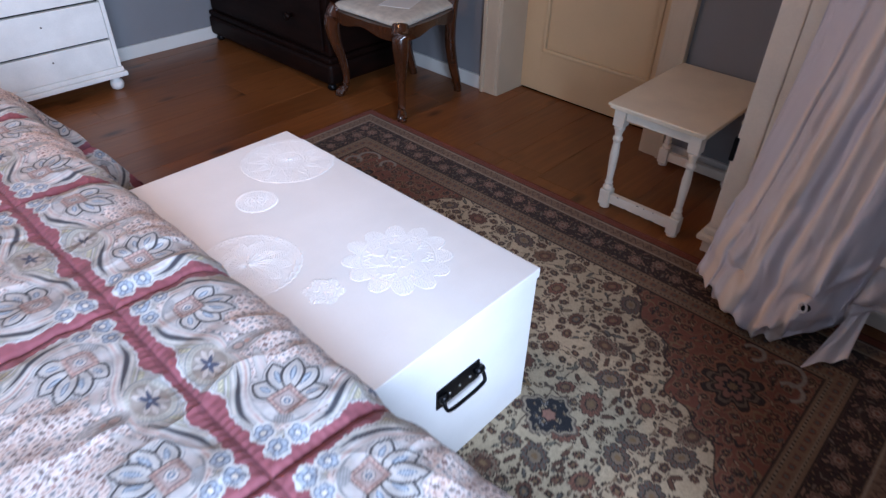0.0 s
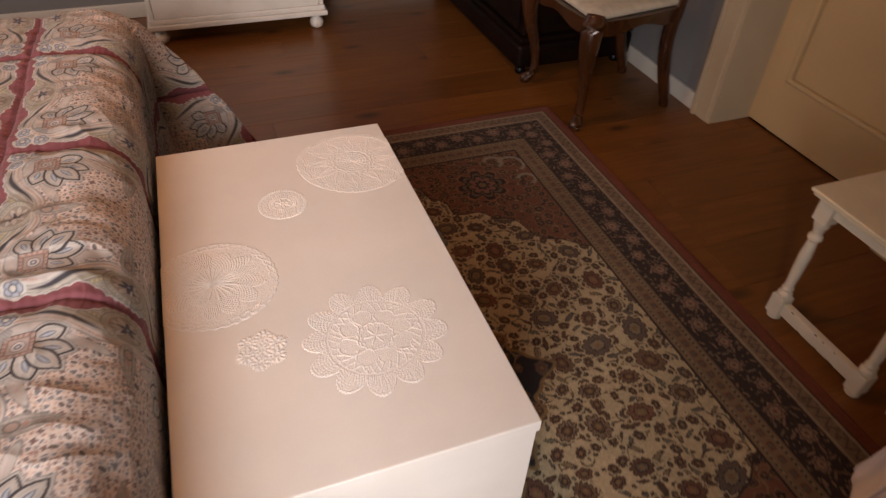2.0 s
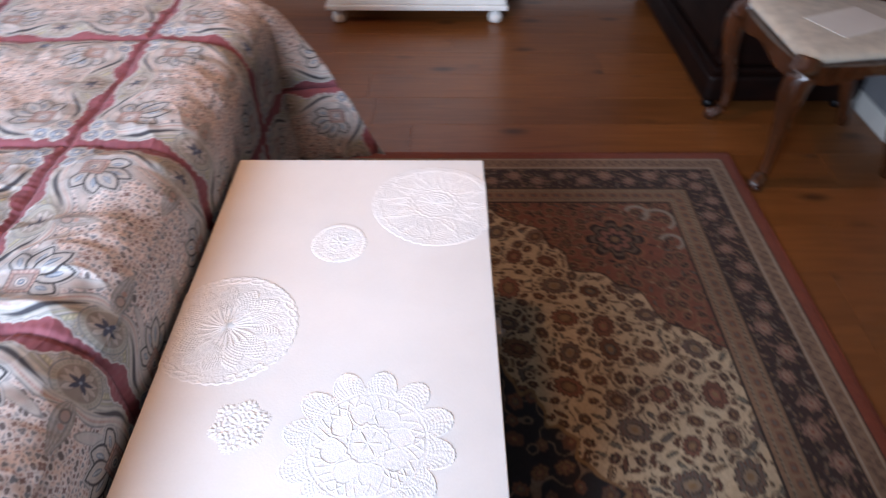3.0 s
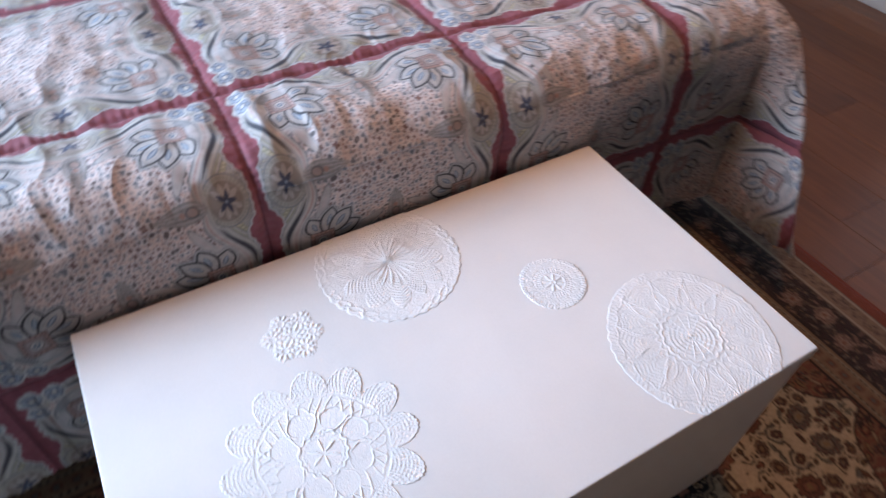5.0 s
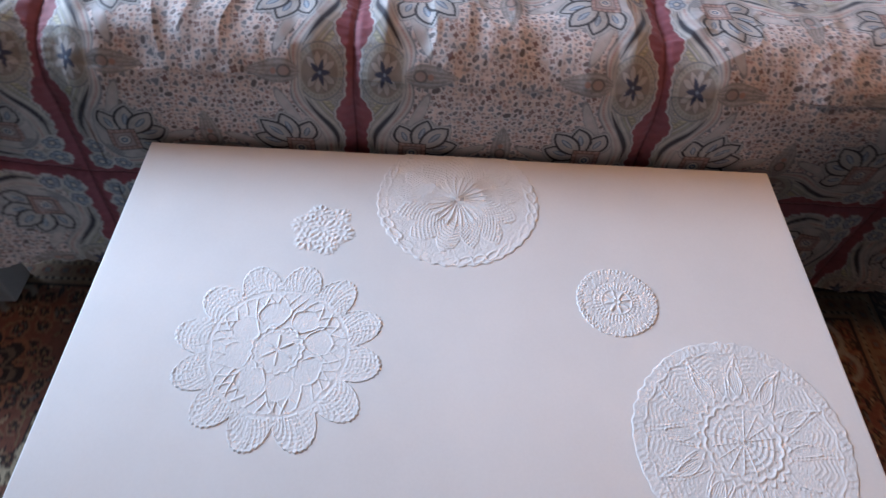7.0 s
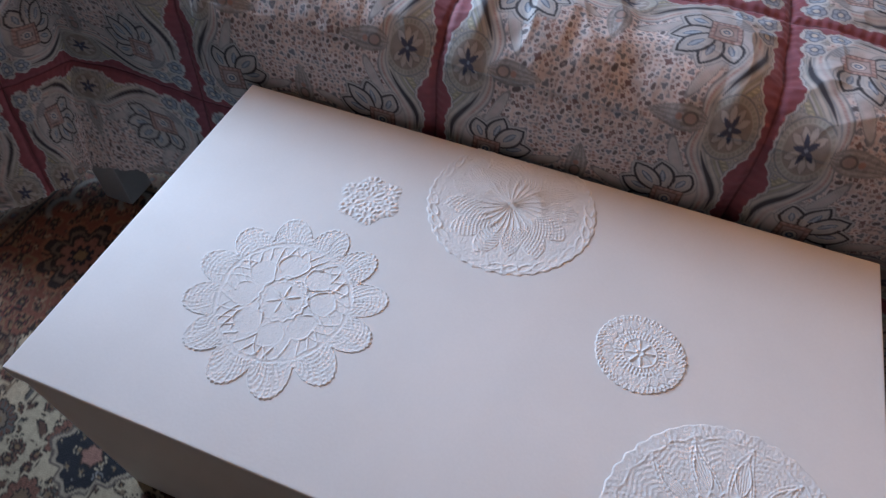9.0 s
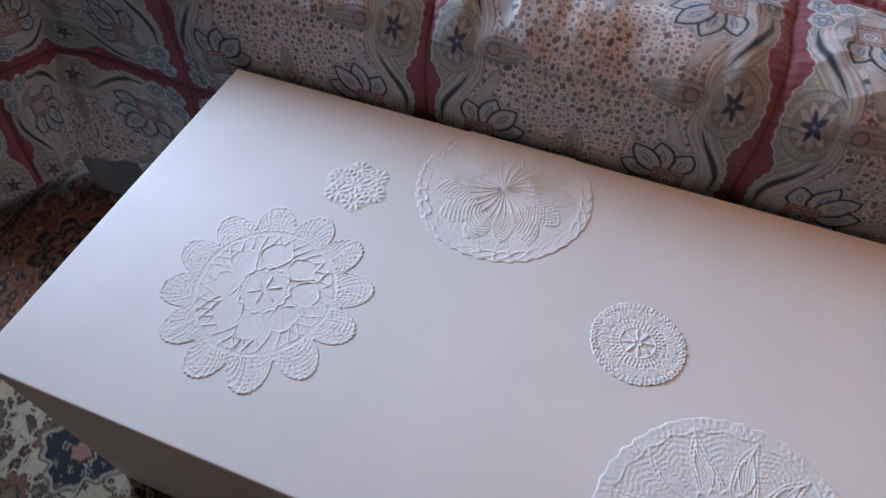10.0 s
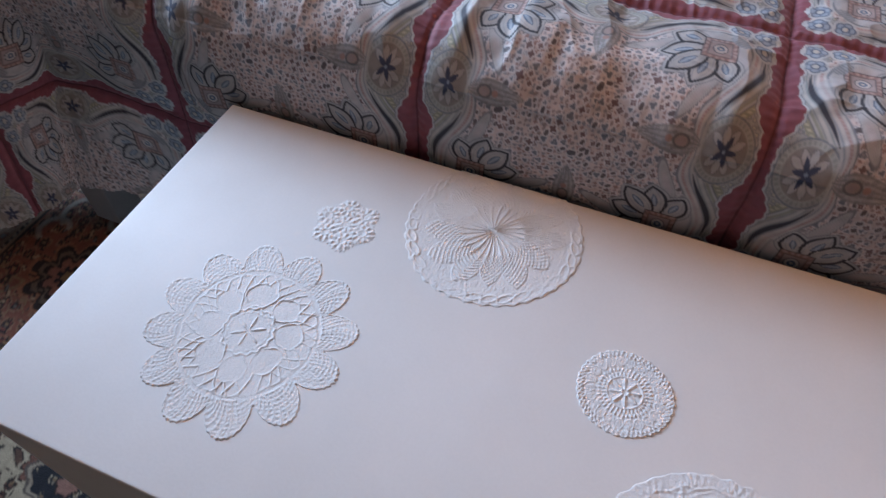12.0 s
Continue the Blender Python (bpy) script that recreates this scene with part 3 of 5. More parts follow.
        c = paint(c, ins * band(pe - w * 0.66, 0.0008) * 0.6, (0.31, 0.32, 0.34))
        wd = 0.0046 * np.sin(math.pi * np.clip((ta - ln * 0.45) / (ln * 0.36), 0, 1)) ** 0.7
        c = paint(c, inside(pe - wd, 0.0006) * (wd > 0.0003), (0.13, 0.17, 0.235))
        c = paint(c, inside(pe - wd * 0.45, 0.0005) * (wd > 0.002), (0.36, 0.42, 0.48))
    sq = np.maximum(np.abs(lx), np.abs(ly))
    c = paint(c, inside(sq - 0.0215), (0.085, 0.070, 0.070))
    c = paint(c, inside(sq - 0.0198), (0.30, 0.185, 0.165))
    c = paint(c, band(sq - 0.0178, 0.0022) * (0.5 + 0.5 * np.sin(np.arctan2(lx, ly) * 16)), (0.48, 0.35, 0.31))
    c = paint(c, inside(sq - 0.0146), (0.17, 0.135, 0.13))
    c = paint(c, inside(sq - 0.0132), (0.40, 0.32, 0.30))
    r = np.hypot(lx, ly)
    for lim, col in ((0.0098, (0.15, 0.14, 0.16)), (0.0082, (0.60, 0.55, 0.51)), (0.0052, (0.12, 0.17, 0.25)), (0.0021, (0.58, 0.53, 0.48))):
        c = paint(c, inside(r - lim, 0.0006), col)
    # leaf spray behind the lotus
    leafs = inside(np.hypot(p + 0.031, aq * 0.55) - 0.0085, 0.001)
    c = paint(c, leafs * 0.8, (0.33, 0.335, 0.34))
    c = paint(c, leafs * (0.5 + 0.5 * np.cos(aq * 1500)) * 0.6, (0.16, 0.17, 0.185))

    # three blue flowers in each corner
    pad = np.full(u.shape, 1.0)
    for fA, fB, R in ((0.190, 0.190, 0.0155), (0.190, 0.157, 0.0140)):
        x, y = A - fA, B - fB
        r, g = np.hypot(x, y), np.arctan2(y, x)
        lim = R * (0.80 + 0.20 * np.abs(np.cos(2.5 * g + 0.6)))
        pad = np.minimum(pad, r - lim - 0.0042)
        c = paint(c, inside(r - lim - 0.0035), (0.52, 0.52, 0.51))
        c = paint(c, inside(r - lim, 0.0007), (0.13, 0.155, 0.205))
        c = paint(c, inside(r - lim * 0.84, 0.0007), (0.34, 0.39, 0.45))
        c = paint(c, inside(r - lim * 0.84, 0.0007) * np.abs(np.sin(2.5 * g + 0.6)) ** 8 * 0.8, (0.14, 0.17, 0.23))
        c = paint(c, band(r - R * 0.36, 0.0012), (0.11, 0.135, 0.19))
        c = paint(c, inside(r - R * 0.27, 0.0006), (0.56, 0.53, 0.47))

    # mauve bands with scalloped edges between the squares
    ea, eb = hp - a, hp - b
    E, along = hp - A, B
    w = 0.0150 + 0.0022 * np.abs(np.sin(along * 190)) + 0.0105 * bump1(along - 0.068, 0.020) - 0.0070 * step(0.046, 0.034, along) * np.sqrt(np.clip(1 - (along / 0.046) ** 2, 0, 1))
    w = w + 0.0030 * bump1(along - 0.142, 0.010)
    e = np.minimum(E - w, 1.0)
    e = np.where(med > 0.5, np.maximum(e, 0.002), e)
    c = paint(c, (1 - step(0.0022, 0.0034, e)), (0.52, 0.53, 0.52))
    c = paint(c, band(e - 0.0034, 0.0006), (0.24, 0.25, 0.27))
    mauve = np.maximum(inside(e, 0.0006), inside(-pad, 0.0008) * (along > 0.150) * inside(E - 0.030, 0.001))
    mauve = np.where((pad < 0) & (along > 0.148) & (E > 0.006), 0.0, mauve)
    c = paint(c, mauve, (0.235, 0.066, 0.085))
    c = paint(c, mauve * (0.5 + 0.5 * soft_noise(u * 60, v * 60, 61)) * 0.4, (0.30, 0.095, 0.115))
    seam = np.minimum(ea, eb)
    # thin shadow in the crease of each seam, painted as darker mauve
    c = paint(c, (1 - step(0.0006, 0.0020, seam)) * 0.8, (0.09, 0.022, 0.032))
    tone = 0.95 + 0.06 * soft_noise(u * 4, v * 4, 71) + 0.10 * soft_noise(u * 140, v * 140, 72) + 0.05 * soft_noise(u * 45, v * 45, 73)
    c = c * tone[..., None]
    # relief: the squares puff up, seams lie low and pucker
    h = 0.008 * step(0, 0.06, seam) - 0.005 * bump1(seam, 0.006)
    run = np.where(ea < eb, u, v)
    h = h + 0.0005 * np.sin(run * 430 + 3 * soft_noise(u * 20, v * 20, 81)) * bump1(seam - 0.008, 0.012)
    return np.clip(c, 0, 1).astype(np.float32), h


def quilt():
    us = np.concatenate((np.arange(-2.0, -1.3, 0.05), np.arange(-1.3, -0.6, 0.008), np.arange(-0.6, -0.3, 0.0028), np.arange(-0.3, 0.22, 0.0016), np.arange(0.22, 0.66, 0.0034)))
    vs = np.concatenate((np.arange(-1.08, -0.66, 0.008), np.arange(-0.66, -0.1, 0.0028), np.arange(-0.1, 1.0, 0.0016), np.arange(1.0, 1.72, 0.0030), np.arange(1.72, 2.03, 0.008)))
    U, V = np.meshgrid(us, vs)
    X, Y, Z, R, PHI = drape(U, V)
    color, relief = quilt_print(U, V)
    # soft wrinkles that run over the edge, and the puffs between the seams
    h = relief + 0.0030 * soft_noise(U * 7, V * 16, 3) + 0.0016 * soft_noise(U * 16, V * 45, 5)
    top = step(-0.30, -0.16, U) * (1 - step(-0.10, -0.02, U))
    h = h + top * 0.0045 * np.maximum(0, soft_noise(U * 3, V * 26, 8)) ** 2 * 2
    h = h + (Z > 0.55) * (0.0022 * soft_noise(U * 38, V * 30, 15) + 0.0045 * soft_noise(U * 11 + 2 * V, V * 9, 16) + 0.0030 * np.abs(soft_noise(U * 9 - 4 * V, V * 14, 17)))
    h = h + step(0.55, 0.595, Z) * 0.0024 * ((1 - np.abs(soft_noise(U * 12 + V * 5, V * 17 - U * 4, 18))) ** 5 + 0.7 * (1 - np.abs(soft_noise(U * 25 - V * 6, V * 11 + U * 3, 19))) ** 6)
    h = np.where((U > -0.05) & (V > -0.02) & (V < 0.97) & (Z < 0.46), np.minimum(h, 0.006), h)
    P = np.stack((X, Y, Z), -1)
    N = np.cross(np.gradient(P, axis=1), np.gradient(P, axis=0))
    N /= np.linalg.norm(N, axis=-1, keepdims=True) + 1e-12
    P = P + N * (h - 0.004)[..., None]
    hem = 0.555 + np.where(V > 0.5, 0.06, 0.13) * np.sin(2 * PHI) ** 2 + 0.010 * soft_noise(U * 4, V * 4, 9) + 0.003 * np.sin((U + V) * 130)
    P[..., 2] = np.maximum(P[..., 2], 0.014)
    b = thing("bedspread", -0.9, 0.5, TOP, "quilted bedspread with mauve bands and paisley squares over the bed", "bedspread")
    keep = R < hem
    # one patch for each square between the seams
    cu, cv = np.floor((us - US) / CELL).astype(int), np.floor((vs - VS) / CELL).astype(int)
    for i in np.unique(cu):
        for j in np.unique(cv):
            c0, c1 = np.flatnonzero(cu == i)[[0, -1]]
            r0, r1 = np.flatnonzero(cv == j)[[0, -1]]
            w = (slice(r0, r1 + 2), slice(c0, c1 + 2))
            k = keep[w]
            if (k[:-1, :-1] & k[1:, :-1] & k[:-1, 1:] & k[1:, 1:]).any():
                sheet("patch", P[w][..., 0], P[w][..., 1], P[w][..., 2], QUILT, b, color[w], k)


def bed():
    b = thing("bed", -1.0, 0.4, 0, "wide bed under a quilted bedspread, on white legs greyed for the shade there", "bed")
    part("mattress", cube(-2.05, EDGE - 0.05, BY0 + 0.05, BY1 - 0.05, 0.32, TOP - 0.035, bevel=0.05, seg=3), MATTRESS, b)
    part("bed_frame", cube(-2.07, EDGE - 0.06, BY0 + 0.06, BY1 - 0.06, 0.2, 0.318, bevel=0.01), DIMWOOD, b)
    for x, y in ((0.008, BY0 + 0.075), (-0.28, BY1 - 0.16), (-1.98, BY0 + 0.055), (-1.98, BY1 - 0.1)):
        part("leg", cube(x - 0.035, x + 0.035, y - 0.035, y + 0.035, 0.0, 0.198, bevel=0.004), DIMWOOD, b)
    part("headboard", cube(-2.14, -2.08, BY0, BY1, 0.0, 1.15, bevel=0.012), DIMWOOD, b)


bed()
quilt()

# ---- blanket chest ----
CL, CW, CH, CN = 0.95, 0.546, 0.43, -0.009


def ridge(x, w):
    """A thin raised line where the wave x crosses whole numbers."""
    return np.clip(1 - np.abs((x + 0.5) % 1.0 - 0.5) / w, 0, 1)


def doily_flower(r, g, R):
    """Twelve netted fans round a plain ring, a corded net, eight smooth cells and a six-leaved rosette."""
    q = r / R
    s = g * 6 / math.pi
    lx = s % 1.0 - 0.5
    k = np.floor(s) % 12
    dome = np.maximum(1 - np.abs(2.04 * (lx + 0.06 * (rnd(k, k, 301) - 0.5))) ** 1.95, 0.0) ** 0.8
    edge = R * (0.745 + (0.225 + 0.045 * rnd(k, k + 1, 302)) * dome + 0.008 * np.cos(lx * 70) * dome)
    fan = step(0.655, 0.68, q)
    spread = lx * (1.25 - 0.62 * (q - 0.7) / 0.3)
    rho = np.hypot(r - 0.56 * R, lx * r * 0.50)
    lattice = np.maximum(ridge(spread * 10 + 0.5, 0.34), 0.85 * ridge(rho / (0.040 * R), 0.36))
    h = fan * (0.0001 + 0.0008 * lattice)
    h = h + 0.0006 * fan * bump1(edge - r - 0.0020, 0.0016) + 0.0005 * fan * bump1(lx * r * 0.52, 0.0010)
    h = h + 0.0005 * bump1(r - 0.675 * R, 0.0014) * ridge(g * 40 / math.pi, 0.4)
    # outer cord of the net, drawn in to a many-sided ring
    cord = R * (0.615 + 0.018 * np.abs(np.sin(8 * g + 0.4)) + 0.008 * np.sin(5 * g))
    h = h + 0.0007 * bump1(r - cord, 0.0011)
    # eight smooth cells
    cell = (g * 4 / math.pi + 0.35 + 0.06 * np.sin(3 * g)) % 1.0 - 0.5
    kk = np.floor(g * 4 / math.pi + 0.35) % 8
    mid = 0.375 + 0.025 * (rnd(kk, kk, 303) - 0.5)
    oval = np.hypot((q - mid - 0.007 * np.sin(15 * g + 2)) / (0.115 + 0.03 * rnd(kk, kk, 304)), cell / (0.455 + 0.015 * np.sin(q * 40 + kk)))
    h = h + 0.0013 * bump1(oval - 1.0, 0.065) * (0.55 + 0.45 * np.sin(7 * g + 17 * q))
    # crossing threads between the cells and the cord
    net = step(0.97, 1.08, oval) * step(0.36, 0.41, q) * (1 - step(cord / R - 0.015, cord / R, q))
    wob = 0.12 * np.sin(7 * g) + 0.10 * np.sin(4 * g + 2)
    t1, t2 = g * 16 / math.pi + (q - 0.4) * 5.5 + wob, g * 16 / math.pi - (q - 0.4) * 5.0 + wob
    h = h + net * 0.0013 * np.maximum(ridge(t1, 0.13), ridge(t2, 0.13) * (0.35 + 0.65 * step(-0.3, 0.3, np.sin(6 * g + 1))))
    # beaded ring and the leaves of the middle
    h = h + 0.0011 * bump1(r - R * (0.238 + 0.010 * np.cos(16 * g)), 0.0013) + 0.0006 * bump1(r - R * 0.198, 0.0012) * (0.4 + 0.6 * np.cos(14 * g) ** 2)
    leaf = np.abs(np.cos(3 * g + 0.3))
    f = np.clip(q / 0.155, 0, 1)
    h = h + 0.0013 * np.clip(1 - np.abs(np.sin(3 * g + 0.3)) * 1.7 / (0.25 + np.sin(math.pi * f ** 0.9) + 1e-3), 0, 1) * leaf * step(0.01, 0.04, q) * (1 - step(0.15, 0.17, q))
    return edge, 0.0002 + h


def doily_leafy(r, g, R):
    """A round one: spokes that fan out and bend into netted and ribbed leaves, plain tips with knots, an open looped rim."""
    q = r / R
    edge = R * (0.988 + 0.012 * np.cos(38 * g))
    ga = g + 0.35 * q ** 1.5 + 0.05 * np.sin(3 * g)
    s = ga * 13 / (2 * math.pi)
    w = s % 1.0 - 0.5
    k = np.floor(s) % 13
    # spokes in pairs
    fade = step(0.015, 0.05, q) * (1 - step(0.30, 0.52, q))
    h = fade * 0.0011 * np.maximum(ridge(s, 0.10 + 0.05 * (1 - q)), 0.9 * ridge(2 * s + 0.18 * np.sin(g * 5), 0.15)) + 0.0006 * bump1(r, 0.004)
    # leaves that swell and close again
    half = 0.56 * np.sin(math.pi * np.clip((q - 0.14) / (0.58 + 0.10 * rnd(k, k, 312)), 0, 1)) ** 0.75
    rim = np.abs(w) - half
    leaf = step(0.015, -0.03, rim) * step(0.28, 0.36, q)
    kind = rnd(k, k, 311)
    d1, d2 = w * 5 + q * 19, w * 5 - q * 19
    holes = np.maximum(ridge(d1, 0.33), ridge(d2, 0.33))
    ribs = ridge(w * 9 + 0.2 * np.sin(q * 40), 0.45)
    rows = ridge(q * 24 + 2.5 * np.abs(w), 0.45)
    h = h + leaf * 0.0010 * np.where(kind < 0.72, holes, np.where(kind < 0.88, ribs, rows))
    h = h + 0.0005 * bump1(rim, 0.03) * step(0.22, 0.30, q) * (1 - step(0.72, 0.76, q))
    # plain tips with a small lozenge of knots
    w2 = (s + 0.5) % 1.0 - 0.5
    loz = np.abs(w2) * 3.2 + np.abs(q - 0.765) * 9
    h = h + 0.0008 * (1 - step(0.42, 0.62, loz)) * ridge(w2 * 14 + q * 30, 0.45) * ridge(w2 * 14 - q * 30, 0.45)
    # rim of open loops under a rope edge
    loop = (g * 32 / (2 * math.pi) + 0.15 * np.sin(4 * g)) % 1.0 - 0.5
    oval = np.hypot(loop / 0.47 + 0.3 * (q - 0.905) / 0.045, (q - 0.905) / 0.045)
    h = h + 0.0012 * bump1(oval - 1, 0.20) * (0.6 + 0.4 * np.sin(5 * g + 1)) + 0.0010 * bump1(r - R * 0.972, 0.0017) * (0.7 + 0.3 * np.cos(60 * g))
    return edge, 0.0004 + h


def doily_fan(r, g, R):
    """The largest: a cobweb wheel in scalloped cord, leaf panels between beaded lines and a knotted rim."""
    q = r / R
    edge = R * (0.985 + 0.012 * np.cos(40 * g) * (0.6 + 0.4 * np.sin(5 * g)))
    wheel = 1 - step(0.285, 0.30, q)
    h = wheel * np.maximum(0.0010 * ridge(q / 0.052, 0.42), 0.0014 * ridge(g * 8 / math.pi, 0.16 * 0.06 / (q + 0.06) + 0.06))
    sc = R * (0.325 + 0.026 * np.abs(np.cos(8 * g)))
    h = h + 0.0015 * bump1(r - sc, 0.0016) + 0.0014 * bump1(r - R * (0.400 + 0.018 * np.cos(24 * g)), 0.0016) * (0.25 + 0.75 * np.abs(np.cos(12 * g)))
    s = (g + 0.02 * np.sin(5 * g)) * 12 / (2 * math.pi)
    w = s % 1.0 - 0.5
    zone = step(0.42, 0.45, q) * (1 - step(0.85, 0.88, q))
    bead = ridge(q / 0.036, 0.45)
    vee = np.abs(w) - 0.40 * np.clip((0.87 - q) / 0.41, 0, 1)
    h = h + zone * 0.0014 * np.maximum(bump1(vee, 0.028), bump1(vee + 0.085, 0.022)) * (0.25 + 0.75 * bead)
    leaf = np.abs(w) - 0.20 * np.sqrt(np.maximum(0, 1 - ((q - 0.57) / 0.13) ** 2))
    h = h + zone * (0.0010 * bump1(leaf, 0.022) + 0.0006 * step(0.0, -0.05, leaf) * ridge(w * 15, 0.5))
    w3 = np.abs(np.abs(w) - 0.5)
    chev = np.maximum(ridge(q * 21 + 4 * w3, 0.42), 0.6 * ridge(w3 * 12, 0.3))
    h = h + step(0.56, 0.62, q) * (1 - step(0.86, 0.88, q)) * step(0.03, 0.07, vee) * 0.0007 * chev
    rim = step(0.87, 0.885, q)
    knots = np.maximum(ridge(g * 52 / math.pi + 7 * q, 0.42), ridge(g * 52 / math.pi - 9 * q, 0.42))
    h = h + rim * (0.0003 + 0.0011 * knots * (0.6 + 0.4 * np.cos(17 * g))) + 0.0010 * bump1(r - (0.868 + 0.010 * np.cos(24 * g)) * R, 0.0014)
    return edge, 0.0004 + h


def doily_hex(r, g, R):
    """A small one: six tiny looped flowers round a seventh."""
    q = r / R
    edge = R * (0.885 + 0.085 * np.cos(6 * g) + 0.030 * np.cos(48 * g))
    x, y = r * np.cos(g) / R, r * np.sin(g) / R
    h = np.zeros_like(q)
    for m in range(7):
        a = m * math.pi / 3
        cx, cy, size = (0.60 * math.cos(a), 0.60 * math.sin(a), 0.30) if m < 6 else (0.0, 0.0, 0.30)
        d, p = np.hypot(x - cx, y - cy), np.arctan2(y - cy, x - cx)
        petal = np.cos(4.5 * p + m) ** 2
        h = np.maximum(h, 0.0015 * petal * bump1(d - size * 0.80, size * 0.24) + 0.0008 * bump1(d - size * 0.40, size * 0.14))
    return edge, 0.0003 + h


def doily_wheel(r, g, R):
    """A small wheel: an eight-leaved daisy, two rows of blocks, oval loops and a knotted rim."""
    q = r / R
    edge = R * (0.965 + 0.035 * np.abs(np.cos(17 * g)))
    f = np.clip(q / 0.34, 0, 1)
    daisy = np.clip(1 - np.abs(np.sin(4 * g)) * 1.2 / (0.3 + np.sin(math.pi * f) + 1e-3), 0, 1) * (1 - step(0.31, 0.34, q)) * step(0.05, 0.1, q)
    h = 0.0013 * daisy + 0.0012 * bump1(r - 0.07 * R, 0.0016)
    h = h + 0.0009 * bump1(r - 0.365 * R, 0.0012)
    for q0, n, p in ((0.43, 34, 0.0), (0.53, 40, 0.5)):
        h = h + 0.0012 * bump1(q - q0, 0.034) * ridge(g * n / (2 * math.pi) + p, 0.40)
    oval = np.hypot(((g * 22 / (2 * math.pi)) % 1.0 - 0.5) / 0.47, (q - 0.715) / 0.110)
    h = h + 0.0007 * bump1(oval - 0.95, 0.16) + 0.0005 * (1 - step(0.5, 0.9, oval))
    h = h + step(0.83, 0.85, q) * 0.0012 * np.maximum(ridge(g * 30 / math.pi + 6 * q, 0.40), ridge(g * 30 / math.pi - 8 * q, 0.40))
    return edge, 0.0004 + h


def doily(lid, shape, cx, cy, R, turn, n, rings, k, relief=1.0):
    g = np.linspace(0, 2 * math.pi, n + 1)
    f = np.linspace(0.0, 1.0, rings)
    G, F = np.meshgrid(g, f)
    wob = 1 + 0.012 * np.sin(2 * G + k) + 0.010 * np.sin(3 * G + 2 * k) + 0.004 * np.sin(7 * G + 3 * k)
    edge, _ = shape(np.zeros_like(G), G, R)
    r = F * edge
    gg = G + 0.03 * np.sin(3 * F * 4 + k) * F
    _, h = shape(r, gg, R)
    x, y = cx + r * wob * np.cos(G + turn), cy + r * wob * np.sin(G + turn)
    h = h * (0.90 + 0.30 * soft_noise(x * 45, y * 45, 90 + k)) + 0.00025 * soft_noise(x * 420, y * 420, 95 + k)
    h = np.where(F > 0.995, 0.0, np.maximum(h * relief, 0.0002))
    z = CH + h + 0.0001
    # where it reaches past the lid it is folded down over the edge
    over = np.maximum(x - CW + 0.002, 0) + np.maximum(0.002 - x, 0)
    keep = over < 0.011
    z = z - np.maximum(over - 0.002, 0)
    x = np.clip(x, -0.0008, CW + 0.0008)
    sheet("doily", x, y, z, LACE, lid, None, keep, "white painted crochet doily glued flat")


def blanket_chest():
    c = thing("blanket_chest", 0.27, 0.475, 0, "white blanket chest with lace doilies on its lid, beside the bed", "chest")
    part("body", cube(0.004, CW - 0.004, CN + 0.003, CL - 0.003, 0.0, CH - 0.0275, bevel=0.003), CHALK, c)
    lid = part("lid", cube(0.0, CW, CN, CL, CH - 0.0262, CH, bevel=0.003, seg=3), CHALK, c)
    # iron drop handle on the near end
    h = part("handle", cube(0.212, 0.348, CN - 0.001, CN + 0.004, 0.230, 0.286, bevel=0.0015), IRON, c, "black iron drop handle")
    y = CN - 0.004
    bail = smooth_path([(0.226, y, 0.268), (0.221, y - 0.008, 0.262), (0.220, y - 0.016, 0.247), (0.231, y - 0.020, 0.238), (0.28, y - 0.021, 0.236), (0.334, y - 0.020, 0.238), (0.344, y - 0.016, 0.247), (0.343, y - 0.008, 0.262), (0.338, y, 0.268)], 5)
    part("bail", tube(bail, 0.0046, 10), IRON, h, smooth=True)
    for x in (0.226, 0.338):
        part("hinge_loop", tube([(x - 0.012, y - 0.004, 0.266), (x + 0.012, y - 0.004, 0.266)], 0.0085, 12), IRON, h, smooth=True)
    for x in (0.25, 0.282, 0.315):
        bm = bmesh.new()
        bmesh.ops.create_uvsphere(bm, u_segments=10, v_segments=6, radius=0.0042)
        bmesh.ops.translate(bm, verts=bm.verts, vec=(x, CN - 0.0008, 0.256))
        part("screw", bm, STEEL, h, "dull steel screw", smooth=True)
    # latch on the front
    la = part("latch", cube(CW - 0.003, CW + 0.010, 0.452, 0.492, CH - 0.040, CH - 0.008, bevel=0.003), STEEL, c, "small dull steel latch")
    part("latch_knob", tube([(CW + 0.008, 0.472, CH - 0.028), (CW + 0.018, 0.472, CH - 0.028)], [0.006, 0.0075], 12), STEEL, la, smooth=True)
    doily(lid, doily_flower, 0.346, 0.243, 0.130, 0.10, 900, 140, 1, 0.85)
    doily(lid, doily_leafy, 0.090, 0.461, 0.121, 0.2, 860, 128, 2, 1.1)
    doily(lid, doily_fan, 0.440, 0.794, 0.131, 0.15, 900, 134, 3, 0.68)
    doily(lid, doily_hex, 0.155, 0.273, 0.048, 0.3, 400, 64, 4)
    doily(lid, doily_wheel, 0.255, 0.673, 0.054, 0.2, 440, 70, 5)
    return c


chest = blanket_chest()

# ---- rug ----
RX0, RX1, RY0, RY1 = -0.28, 1.44, -0.85, 1.60
CREAM, RUST, BROWN, SLATE = (0.45, 0.36, 0.24), (0.170, 0.060, 0.036), (0.105, 0.050, 0.030), (0.105, 0.095, 0.080)
ROSE, NAVY, UMBER, GOLD = (0.20, 0.085, 0.055), (0.012, 0.012, 0.017), (0.022, 0.013, 0.010), (0.20, 0.125, 0.062)


